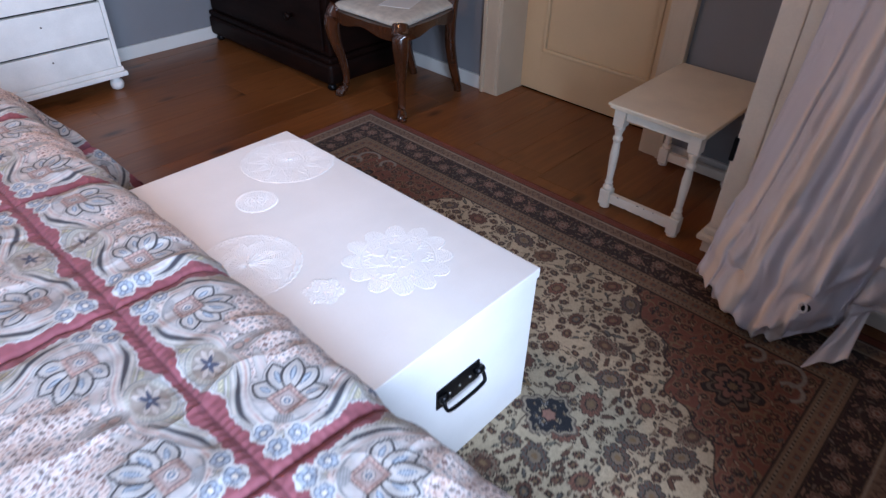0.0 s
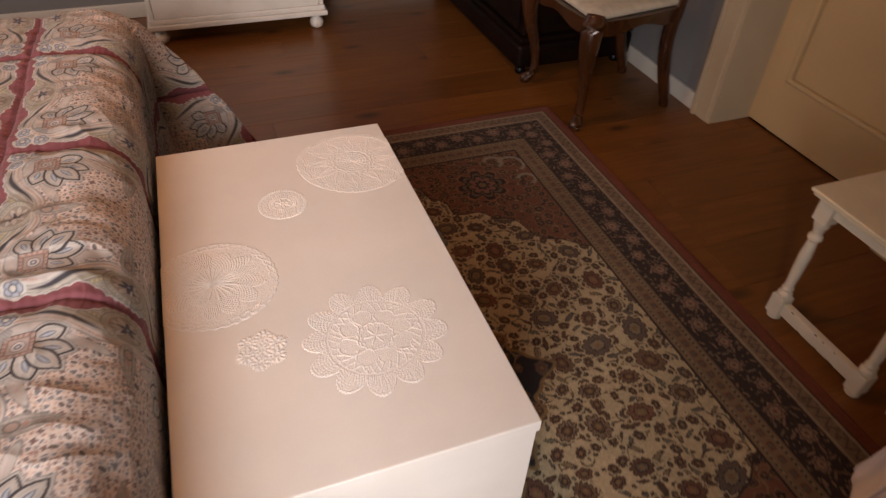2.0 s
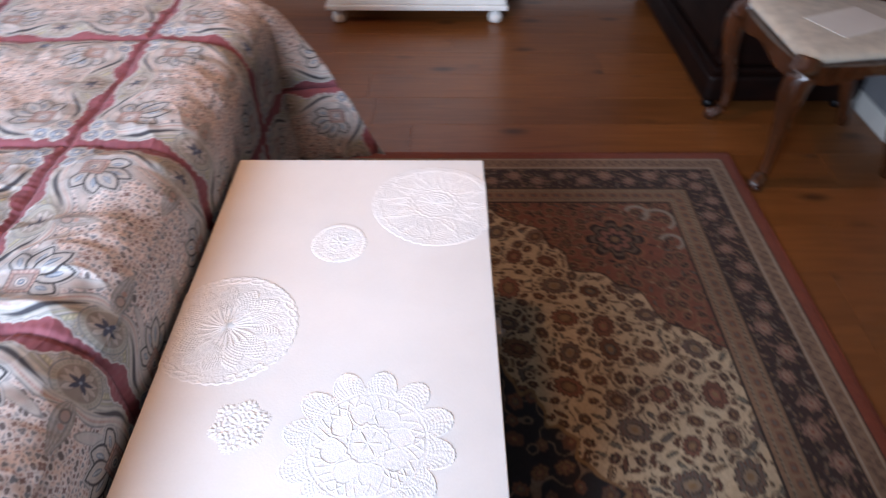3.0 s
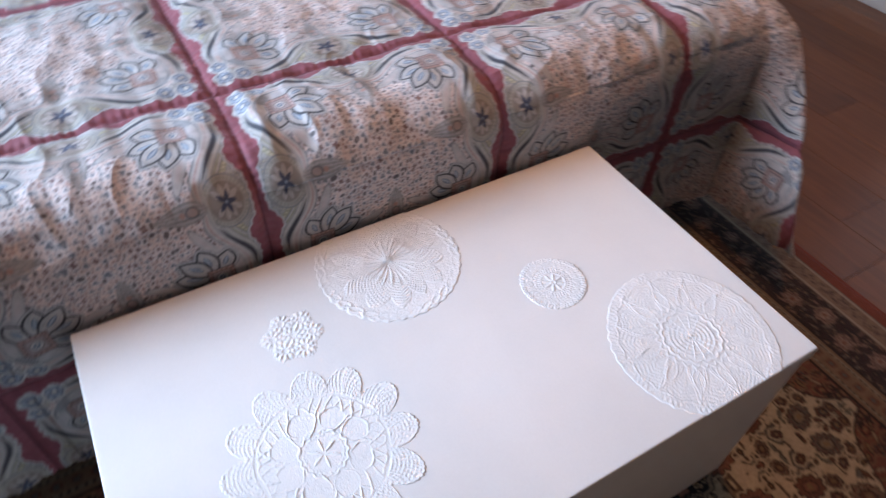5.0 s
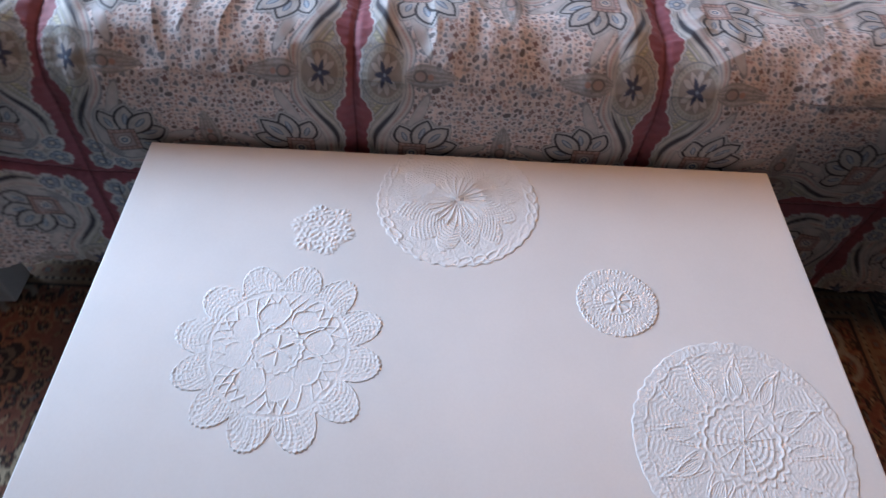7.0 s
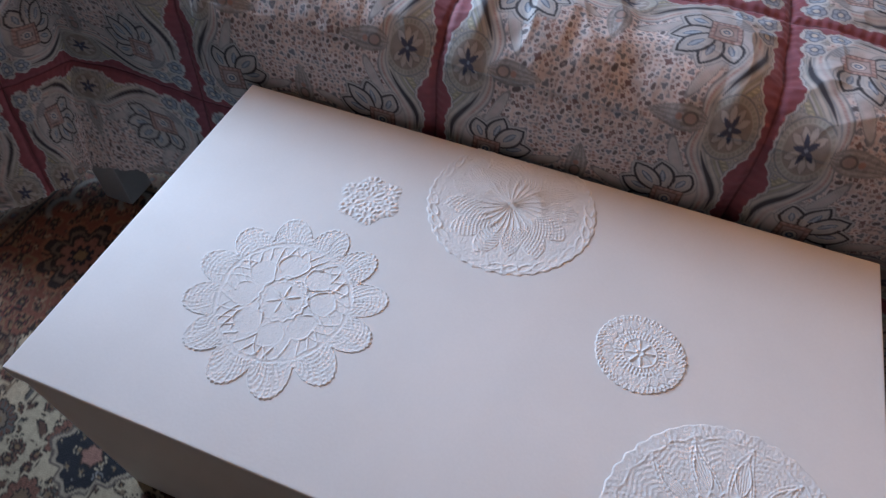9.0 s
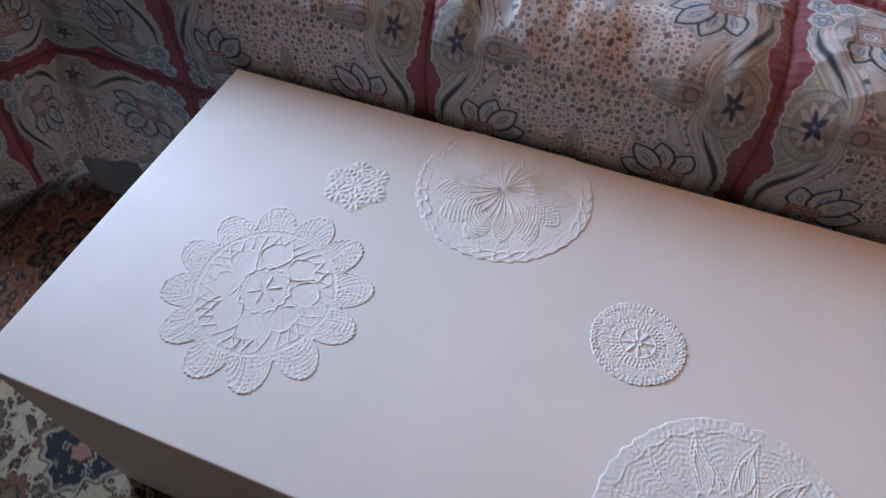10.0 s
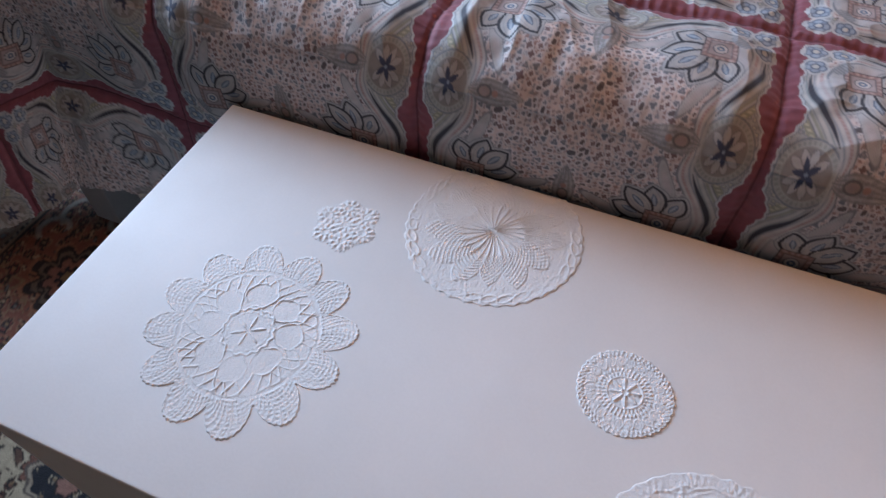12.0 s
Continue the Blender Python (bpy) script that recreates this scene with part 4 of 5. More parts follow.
def rosettes(c, x, y, zone, pitch, radius, k, outline, cols, jitter=0.55, share=1.0, halo=None):
    """Flowers with ringed petals, strewn over the zone."""
    d, g, r1, r2 = scatter(x, y, pitch, k, jitter)
    n = 5 + np.floor(r2 * 4) + (4 if radius > 0.03 else 0)
    lim = radius * (0.62 + 0.4 * r1) * (0.80 + 0.20 * np.abs(np.cos(n * g / 2 + r1 * 6))) * (1 + 0.14 * np.cos(2 * g + 8 * r2))
    on = zone * (r2 < share)
    if halo is not None:
        c = paint(c, on * (1 - step(lim + 0.0035, lim + 0.0055, d)), halo)
    c = paint(c, on * (1 - step(lim - 0.001, lim + 0.001, d)), outline)
    for i, col in enumerate(cols):
        pick = (r1 * 7.77 % 1 >= i / len(cols)) & (r1 * 7.77 % 1 < (i + 1) / len(cols))
        c = paint(c, on * pick * (1 - step(lim - 0.0034 - 0.001, lim - 0.0034 + 0.001, d)), col)
        nxt = cols[(i + 2) % len(cols)]
        c = paint(c, on * pick * (1 - step(lim * 0.50, lim * 0.50 + 0.002, d)), nxt)
    c = paint(c, on * band(d - lim * 0.50, 0.0016), outline)
    c = paint(c, on * (radius > 0.015) * band(d - lim * 0.74, lim * 0.13) * (np.cos(2 * n * g + r1 * 6) > 0.1), cols[-1])
    c = paint(c, on * (1 - step(lim * 0.2, lim * 0.2 + 0.002, d)), GOLD)
    return c


def leaves(c, x, y, zone, pitch, size, k, cols, share=0.8):
    """Slim curved leaves that lie at all angles."""
    d, g, r1, r2 = scatter(x, y, pitch, k, 0.8)
    turn = g - 6.283 * r1 + 14.0 * d
    e = d * np.sqrt((np.cos(turn) * 0.5) ** 2 + (np.sin(turn) * 1.7) ** 2)
    lim = size * (0.6 + 0.5 * r2)
    on = zone * (r1 * 5.3 % 1 < share)
    c = paint(c, on * (1 - step(lim - 0.0008, lim + 0.0008, e)), UMBER)
    for i, col in enumerate(cols):
        pick = (r2 * 3.71 % 1 >= i / len(cols)) & (r2 * 3.71 % 1 < (i + 1) / len(cols))
        c = paint(c, on * pick * (1 - step(lim * 0.72 - 0.0008, lim * 0.72 + 0.0008, e)), col)
    return c


def vines(c, x, y, zone, s, k, col, w=0.09):
    f = soft_noise(x * s, y * s, k) + 0.5 * soft_noise(x * s * 2.1, y * s * 2.1, k + 1)
    return paint(c, zone * (1 - step(w * 0.5, w, np.abs(f))), col)


def rug_print(x, y):
    cx, cy = (RX0 + RX1) / 2, (RY0 + RY1) / 2
    qx, qy = np.abs(x - cx), np.abs(y - cy)
    dx, dy = (RX1 - RX0) / 2 - qx, (RY1 - RY0) / 2 - qy
    d = np.minimum(dx, dy)
    s = np.where(dx < dy, y, x + 0.05)
    c = np.empty(x.shape + (3,), np.float32)
    c[:] = CREAM
    field = step(0.279, 0.281, d)
    # cream field: vines, leaves and palmettes, mirrored about the long axis
    mx = qx
    c = vines(c, mx, y, field, 9, 101, (0.06, 0.034, 0.024), 0.055)
    c = vines(c, mx, y, field, 14, 104, (0.09, 0.060, 0.042), 0.05)
    FLOWERS = (BROWN, ROSE, SLATE, (0.17, 0.105, 0.06), (0.21, 0.155, 0.105), (0.13, 0.055, 0.035))
    c = leaves(c, mx, y, field, 0.034, 0.0120, 135, (SLATE, (0.20, 0.14, 0.085), BROWN, (0.13, 0.12, 0.09)), share=0.85)
    for pitch, rad, k, share, loose in ((0.030, 0.0082, 110, 0.40, 0.6), (0.052, 0.0185, 120, 0.88, 0.6), (0.112, 0.0410, 130, 0.97, 0.45)):
        c = rosettes(c, mx, y, field, pitch, rad, k, UMBER, FLOWERS, loose, share, CREAM)
    # corner pieces in rust with a scalloped edge
    ux, uy = 0.58 - qx, 0.945 - qy
    t = (np.maximum(ux, 0) / 0.57) ** 1.1 + (np.maximum(uy, 0) / 0.57) ** 1.1
    t = t + 0.11 * np.abs(np.sin(np.arctan2(uy, ux) * 4.5)) ** 1.6 + 0.03 * np.cos(np.arctan2(uy, ux) * 22) - 0.04
    corner = field * (1 - step(0.985, 0.995, t))
    c = paint(c, corner, RUST)
    c = vines(c, mx, y, corner, 13, 141, GOLD, 0.05)
    c = rosettes(c, mx, y, corner, 0.038, 0.0165, 150, UMBER, (BROWN, (0.26, 0.10, 0.05), SLATE, GOLD, (0.15, 0.04, 0.03)), share=0.9, halo=(0.215, 0.115, 0.065))
    c = leaves(c, mx, y, corner * (1 - (c.mean(-1) < 0.05)), 0.027, 0.0075, 155, (GOLD, SLATE, (0.30, 0.20, 0.12), UMBER), share=0.7)
    c = paint(c, field * band(t - 0.992, 0.006, 0.004), UMBER)
    rr, gg = np.hypot(qx - 0.380, qy - 0.775), np.arctan2(qy - 0.775, qx - 0.380)
    lim = 0.085 + 0.016 * np.cos(8 * gg)
    for f, col in ((1.0, (0.24, 0.105, 0.055)), (0.90, UMBER), (0.74, (0.12, 0.085, 0.06)), (0.62, UMBER), (0.5, (0.22, 0.10, 0.07)), (0.28, NAVY), (0.15, GOLD)):
        c = paint(c, field * (1 - step(lim * f - 0.001, lim * f + 0.001, rr * (1 + 0.05 * np.cos(16 * gg)))), col)
    # curling grey leaves in the angle of each corner
    for lx, ly, rad in ((0.53, 0.865, 0.045), (0.47, 0.895, 0.032), (0.545, 0.765, 0.03)):
        e = np.hypot(qx - lx, qy - ly)
        c = paint(c, field * band(e - rad, 0.006, 0.003) * ((qx - lx) + (qy - ly) > -0.02), (0.25, 0.22, 0.18))
    # middle medallion, dark blue, with a pendant at each end
    g = np.arctan2(qy / 0.33, qx / 0.225)
    r = qx / 0.225 + qy / 0.33
    lim = 1.02 + 0.07 * np.cos(12 * g) + 0.03 * np.cos(28 * g)
    c = paint(c, 1 - step(lim + 0.05, lim + 0.06, r), (0.22, 0.14, 0.07))
    med = 1 - step(lim - 0.01, lim + 0.01, r)
    c = paint(c, med, NAVY)
    c = vines(c, mx, y, med, 14, 161, (0.16, 0.12, 0.09), 0.05)
    c = rosettes(c, mx, y, med, 0.058, 0.022, 170, (0.10, 0.05, 0.04), (ROSE, RUST, SLATE, GOLD, BROWN), share=0.9)
    e, ge = np.hypot(x - cx + 0.045, (qy - 0.475) * 0.9), np.arctan2(qy - 0.475, x - cx + 0.045)
    lim = 0.058 + 0.008 * np.cos(4 * ge) + 0.004 * np.cos(12 * ge)
    for f, col in ((1.12, (0.12, 0.09, 0.07)), (1.04, (0.34, 0.27, 0.19)), (0.94, NAVY)):
        c = paint(c, 1 - step(lim * f - 0.001, lim * f + 0.001, e), col)
    c = rosettes(c, mx, y, 1 - step(lim * 0.86, lim * 0.88, e), 0.029, 0.0150, 165, NAVY, (CREAM, (0.34, 0.27, 0.20), CREAM, (0.22, 0.21, 0.20)))
    c = paint(c, 1 - step(0.0185, 0.0200, e * (1 + 0.12 * np.cos(6 * ge))), UMBER)
    c = paint(c, 1 - step(0.0150, 0.0165, e * (1 + 0.12 * np.cos(6 * ge))), (0.30, 0.15, 0.11))
    # guards and the main border
    c = paint(c, 1 - step(0.279, 0.281, d), (0.20, 0.125, 0.075))
    z = step(0.206, 0.208, d) * (1 - step(0.279, 0.281, d))
    for p in (0.222, 0.264):
        c = paint(c, z * band(d - p, 0.0035), (0.24, 0.185, 0.125))
        c = paint(c, z * band(d - p, 0.0022) * (np.sin(s * 420) > 0.2), UMBER)
    tri = np.abs((s / 0.036) % 1.0 - 0.5)
    c = paint(c, z * band(d - 0.243, 0.006 + 0.006 * tri) * (tri > 0.2), (0.15, 0.060, 0.035))
    c = paint(c, z * band(np.hypot((tri - 0.5) * 0.036, d - 0.243), 0.006), SLATE)
    for p in (0.2075, 0.2785, 0.101, 0.040):
        c = paint(c, band(d - p, 0.0028), UMBER)
    z = step(0.102, 0.104, d) * (1 - step(0.204, 0.206, d))
    c = paint(c, z, (0.038, 0.018, 0.015))
    c = paint(c, z * band(d - 0.153 - 0.024 * np.sin(s * 2 * math.pi / 0.16), 0.0032), (0.20, 0.135, 0.085))
    c = rosettes(c, s, d, z, 0.023, 0.0118, 180, (0.02, 0.012, 0.012), ((0.21, 0.095, 0.068), (0.20, 0.115, 0.085), (0.15, 0.12, 0.10), (0.28, 0.19, 0.14)), share=1.0)
    c = leaves(c, s, d, z, 0.030, 0.0095, 186, ((0.19, 0.105, 0.075), (0.15, 0.115, 0.09), (0.23, 0.135, 0.095)), share=0.9)
    k = np.round(s / 0.074)
    fx, fy = s - k * 0.074, d - 0.153 + 0.014 * np.where(k % 2 == 0, 1, -1)
    r, g = np.hypot(fx, fy), np.arctan2(fy, fx)
    lim = (0.021 + 0.008 * rnd(k, k + 3, 183)) * (1 + 0.16 * np.cos(7 * g))
    for f, col in ((1.0, UMBER), (0.88, (0.24, 0.145, 0.105)), (0.66, (0.10, 0.042, 0.034)), (0.50, (0.28, 0.19, 0.14)), (0.22, RUST)):
        c = paint(c, z * (1 - step(lim * f - 0.001, lim * f + 0.001, r)), col)
    z = step(0.041, 0.043, d) * (1 - step(0.099, 0.101, d))
    c = paint(c, z, (0.22, 0.142, 0.092))
    zig = np.abs((s / 0.030) % 1.0 - 0.5) * 2
    c = paint(c, z * band(d - 0.058 - 0.024 * zig, 0.0035), (0.10, 0.060, 0.045))
    c = rosettes(c, s, d, z, 0.022, 0.0075, 190, (0.12, 0.07, 0.05), (ROSE, SLATE, (0.30, 0.24, 0.18)), share=0.7)
    c = paint(c, z * band(d - 0.094, 0.003) + z * band(d - 0.048, 0.003), (0.30, 0.24, 0.18))
    c = paint(c, 1 - step(0.039, 0.041, d), (0.19, 0.042, 0.020))
    # wear and uneven dye
    c = c * (0.94 + 0.12 * soft_noise(x * 3, y * 40, 195) * 0.5 + 0.10 * soft_noise(x * 5, y * 5, 196) + 0.14 * soft_noise(x * 230, y * 230, 197))[..., None]
    return np.clip(c, 0, 1).astype(np.float32)


def rug():
    g = thing("rug", 0.58, 0.3, 0, "oriental wool rug, cream floral field, dark border and red edge", "rug")
    part("backing", cube(RX0, RX1, RY0, RY1, 0.0, 0.007, bevel=0.002), RUGEDGE, g)
    xs = np.concatenate((np.arange(RX0 + 0.004, 0.5, 0.0055), np.arange(0.5, RX1 - 0.003, 0.0032)))
    ys = np.arange(RY0 + 0.004, RY1 - 0.003, 0.0034)
    X, Y = np.meshgrid(xs, ys)
    Z = 0.0095 + 0.0007 * soft_noise(X * 230, Y * 230, 6) + 0.0012 * soft_noise(X * 3, Y * 3, 7)
    d = np.minimum(np.minimum(X - RX0, RX1 - X), np.minimum(Y - RY0, RY1 - Y))
    Z = Z - 0.003 * (1 - step(0.004, 0.016, d))
    sheet("woven_field", X, Y, Z, RUG, g, rug_print(X, Y))


rug()


# ---- white dresser ----
def dresser():
    x0, x1, y0, y1 = -0.06, 0.735, 2.65, 3.02
    d = thing("dresser", 0.34, 2.8, 0, "worn white painted chest of drawers on bun feet", "dresser")
    bm = cube(x0, x0 + 0.02, y0, y1, 0.118, 0.96, bevel=0.003)
    box(bm, x1 - 0.02, x1, y0, y1, 0.118, 0.96, bevel=0.003)
    box(bm, x0 + 0.02, x1 - 0.02, y1 - 0.02, y1, 0.118, 0.96)
    box(bm, x0 + 0.02, x1 - 0.02, y0 + 0.03, y1 - 0.02, 0.118, 0.13)
    part("carcass", bm, SHABBY, d)
    bm = cube(x0 - 0.016, x1 + 0.016, y0 - 0.018, y1, 0.070, 0.094, bevel=0.006)
    box(bm, x0 - 0.006, x1 + 0.006, y0 - 0.008, y1, 0.094, 0.118, bevel=0.007)
    part("plinth", bm, SHABBY, d)
    part("top", cube(x0 - 0.02, x1 + 0.02, y0 - 0.02, y1, 0.96, 0.985, bevel=0.006), SHABBY, d)
    # black sheet that stands in for the shade in the drawer gaps
    part("gap_shade", cube(x0 + 0.021, x1 - 0.021, y0 + 0.024, y0 + 0.03, 0.13, 0.955), BLACK, d)
    lines = (0.116, 0.260, 0.437, 0.614, 0.79, 0.960)
    for z0, z1 in zip(lines, lines[1:]):
        dr = part("drawer", cube(x0 + 0.023, x1 - 0.023, y0 - 0.003, y0 + 0.022, z0 + 0.003, z1 - 0.008, bevel=0.003), SHABBY, d)
        for x in ((x0 + x1) / 2 + 0.1,):
            part("keyhole", lathe([(0.004, 0), (0.004, 0.003)], 0, 0, 10), WORN, dr).matrix_world = pose(x, y0 - 0.0035, (z0 + z1) / 2 + 0.02, 90)
    for x in (x0 + 0.035, x1 - 0.035):
        for y in (y0 + 0.03, y1 - 0.05):
            part("bun_foot", lathe([(0.015, 0.0), (0.028, 0.008), (0.033, 0.026), (0.029, 0.044), (0.017, 0.053), (0.022, 0.060), (0.022, 0.0705)], x, y, 20), SHABBY, d, smooth=True)


dresser()


# ---- dark chest of drawers on castors ----
def mahogany_chest():
    x0, x1, y0, y1 = 1.432, 2.0, 1.885, 3.005
    d = thing("mahogany_chest", 1.7, 2.45, 0, "dark mahogany chest of drawers on small black castors", "dresser")
    part("base", cube(x0 - 0.012, x1, y0 - 0.012, y1, 0.040, 0.150, bevel=0.028, seg=4), MAHOGANY, d, smooth=False)
    part("base_moulding", cube(x0 - 0.004, x1, y0 - 0.004, y1 - 0.004, 0.1502, 0.178, bevel=0.011, seg=3), MAHOGANY, d)
    part("body", cube(x0 + 0.014, x1, y0 + 0.012, y1 - 0.01, 0.1782, 0.98, bevel=0.01), MAHOGANY, d)
    part("top", cube(x0 - 0.01, x1, y0 - 0.012, y1, 0.9802, 1.01, bevel=0.008), MAHOGANY, d)
    for z0, z1 in ((0.20, 0.46), (0.475, 0.72), (0.735, 0.96)):
        dr = part("drawer", cube(x0 - 0.001, x0 + 0.016, y0 + 0.05, y1 - 0.05, z0, z1, bevel=0.006), MAHOGANY, d)
        for y in (y0 + 0.28, y1 - 0.28):
            bm = lathe([(0.010, 0.0), (0.010, 0.015), (0.020, 0.026), (0.016, 0.036), (0.004, 0.038)], 0, 0, 14)
            part("knob", bm, MAHOGANY, dr, smooth=True).matrix_world = pose(x0 - 0.001, y, (z0 + z1) / 2, 0, -90, 0)
    for x in (x0 + 0.03, x1 - 0.05):
        for y in (y0 + 0.035, y1 - 0.035):
            part("castor", lathe([(0.006, 0.0), (0.020, 0.006), (0.024, 0.019), (0.018, 0.033), (0.012, 0.0402)], x, y, 16), IRON, d, "black castor", smooth=True)


mahogany_chest()


# ---- chair ----
def chair():
    c = thing("chair", 1.66, 1.62, 0, "polished walnut chair with cabriole legs and cream upholstered seat", "chair")
    FR, FL, BR, BL = (1.462, 1.408), (1.452, 1.842), (1.885, 1.475), (1.885, 1.80)
    mid = (1.68, 1.63)

    def cabriole(foot, lean, top, back=False):
        dx, dy = foot[0] - mid[0], foot[1] - mid[1]
        n = math.hypot(dx, dy)
        dx, dy = dx / n, dy / n
        keys = [(-0.016, 0.445, 0.026), (0.006, 0.40, 0.029), (0.016, 0.345, 0.027), (0.004, 0.27, 0.0205), (-0.022, 0.18, 0.0155), (-0.034, 0.10, 0.0130), (-0.024, 0.045, 0.0130), (0.000, 0.018, 0.0185), (0.006, 0.001, 0.016)]
        pts = smooth_path([(foot[0] + dx * o, foot[1] + dy * o, z) for o, z, _ in keys], 5)
        rad = [np.interp(p.z, [k[1] for k in keys][::-1], [k[2] for k in keys][::-1]) for p in pts]
        return tube(pts, [float(r) * 1.36 for r in rad], 12)

    for f in (FR, FL):
        part("leg", cabriole(f, 0, 0), CHAIRWOOD, c, smooth=True)
    for f in (BR, BL):
        pts = smooth_path([(f[0] + 0.040, f[1], 0.001), (f[0] + 0.026, f[1], 0.06), (f[0] - 0.004, f[1], 0.15), (f[0] - 0.030, f[1], 0.28), (f[0] - 0.026, f[1], 0.40), (f[0] - 0.012, f[1], 0.48), (f[0] + 0.012, f[1], 0.66), (f[0] + 0.055, f[1], 0.93)], 6)
        part("back_post", tube(pts, [0.020 + 0.007 * math.sin(math.pi * min(1, p.z / 0.7)) for p in pts], 12), CHAIRWOOD, c, smooth=True)

    def apron(p, q, dip):
        """A rail with a curved lower edge and a slight bow outwards."""
        bm = bmesh.new()
        n = 16
        dx, dy = q[0] - p[0], q[1] - p[1]
        ln = math.hypot(dx, dy)
        ox, oy = dy / ln, -dx / ln
        if (p[0] + q[0]) / 2 * ox + (p[1] + q[1]) / 2 * oy < mid[0] * ox + mid[1] * oy:
            ox, oy = -ox, -oy
        rows = []
        for i in range(n + 1):
            t = i / n
            bow = 0.020 * math.sin(math.pi * t)
            low = 0.375 + dip * math.sin(math.pi * t) ** 2 - 0.012 * math.sin(2 * math.pi * t) ** 2
            row = []
            for off, z in ((0.010, low), (0.014, 0.43), (-0.012, 0.43), (-0.010, low)):
                row.append(bm.verts.new((p[0] + dx * t + ox * (off + bow), p[1] + dy * t + oy * (off + bow), z)))
            rows.append(row)
        for a, b in zip(rows, rows[1:]):
            for k in range(4):
                bm.faces.new((a[k], a[(k + 1) % 4], b[(k + 1) % 4], b[k]))
        bm.faces.new(rows[0])
        bm.faces.new(rows[-1][::-1])
        bmesh.ops.recalc_face_normals(bm, faces=bm.faces[:])
        return bm

    for p, q in ((FR, FL), (FR, BR), (FL, BL), (BR, BL)):
        part("apron", apron(p, q, 0.022), CHAIRWOOD, c)
    # padded seat: a rounded trapezoid with a domed top
    bm = bmesh.new()
    corners = [Vector((*FR, 0)), Vector((*FL, 0)), Vector((*BL, 0)), Vector((*BR, 0))]
    rings = []
    for inset, z in ((0.000, 0.430), (-0.012, 0.436), (-0.013, 0.448), (0.004, 0.457), (0.05, 0.464), (0.12, 0.468)):
        ring = []
        for i in range(4):
            a, b, e = corners[i - 1], corners[i], corners[(i + 1) % 4]
            for k in range(7):
                t = k / 6
                p0, p2 = b + (a - b).normalized() * 0.05, b + (e - b).normalized() * 0.05
                bow = b + (b - Vector((*mid, 0))).normalized() * 0.006
                p = (1 - t) ** 2 * p0 + 2 * t * (1 - t) * bow + t * t * p2
                p = p + (Vector((*mid, 0)) - p).normalized() * inset
                ring.append(bm.verts.new((p.x, p.y, z)))
        rings.append(ring)
    n = len(rings[0])
    for a, b in zip(rings, rings[1:]):
        for k in range(n):
            bm.faces.new((a[k], a[(k + 1) % n], b[(k + 1) % n], b[k]))
    bm.faces.new(rings[-1])
    bm.faces.new(rings[0][::-1])
    bmesh.ops.recalc_face_normals(bm, faces=bm.faces[:])
    part("seat", bm, SEATCLOTH, c, "cream brocade padded seat", smooth=True)
    rail = smooth_path([(1.935, 1.455, 0.92), (1.945, 1.54, 0.955), (1.947, 1.64, 0.965), (1.945, 1.74, 0.955), (1.935, 1.82, 0.92)], 5)
    part("top_rail", tube(rail, 0.022, 12), CHAIRWOOD, c, smooth=True)
    bm = cube(1.885, 1.897, 1.59, 1.69, 0.43, 0.96, bevel=0.004)
    for v in bm.verts:
        v.co.x += 0.05 * max(0, (v.co.z - 0.5)) / 0.46
        v.co.y = 1.64 + (v.co.y - 1.64) * (0.7 + 0.5 * math.sin(math.pi * (v.co.z - 0.43) / 0.53))
    part("splat", bm, CHAIRWOOD, c)
    bm = bmesh.new()
    m = pose(1.66, 1.60, 0.4705, 0, 0, 24)
    box(bm, -0.105, 0.105, -0.075, 0.075, 0, 0.0016)
    bm.transform(m)
    tagged(part("paper_sheet", bm, PAPER), "white sheet of paper lying on the chair seat", "paper")


chair()


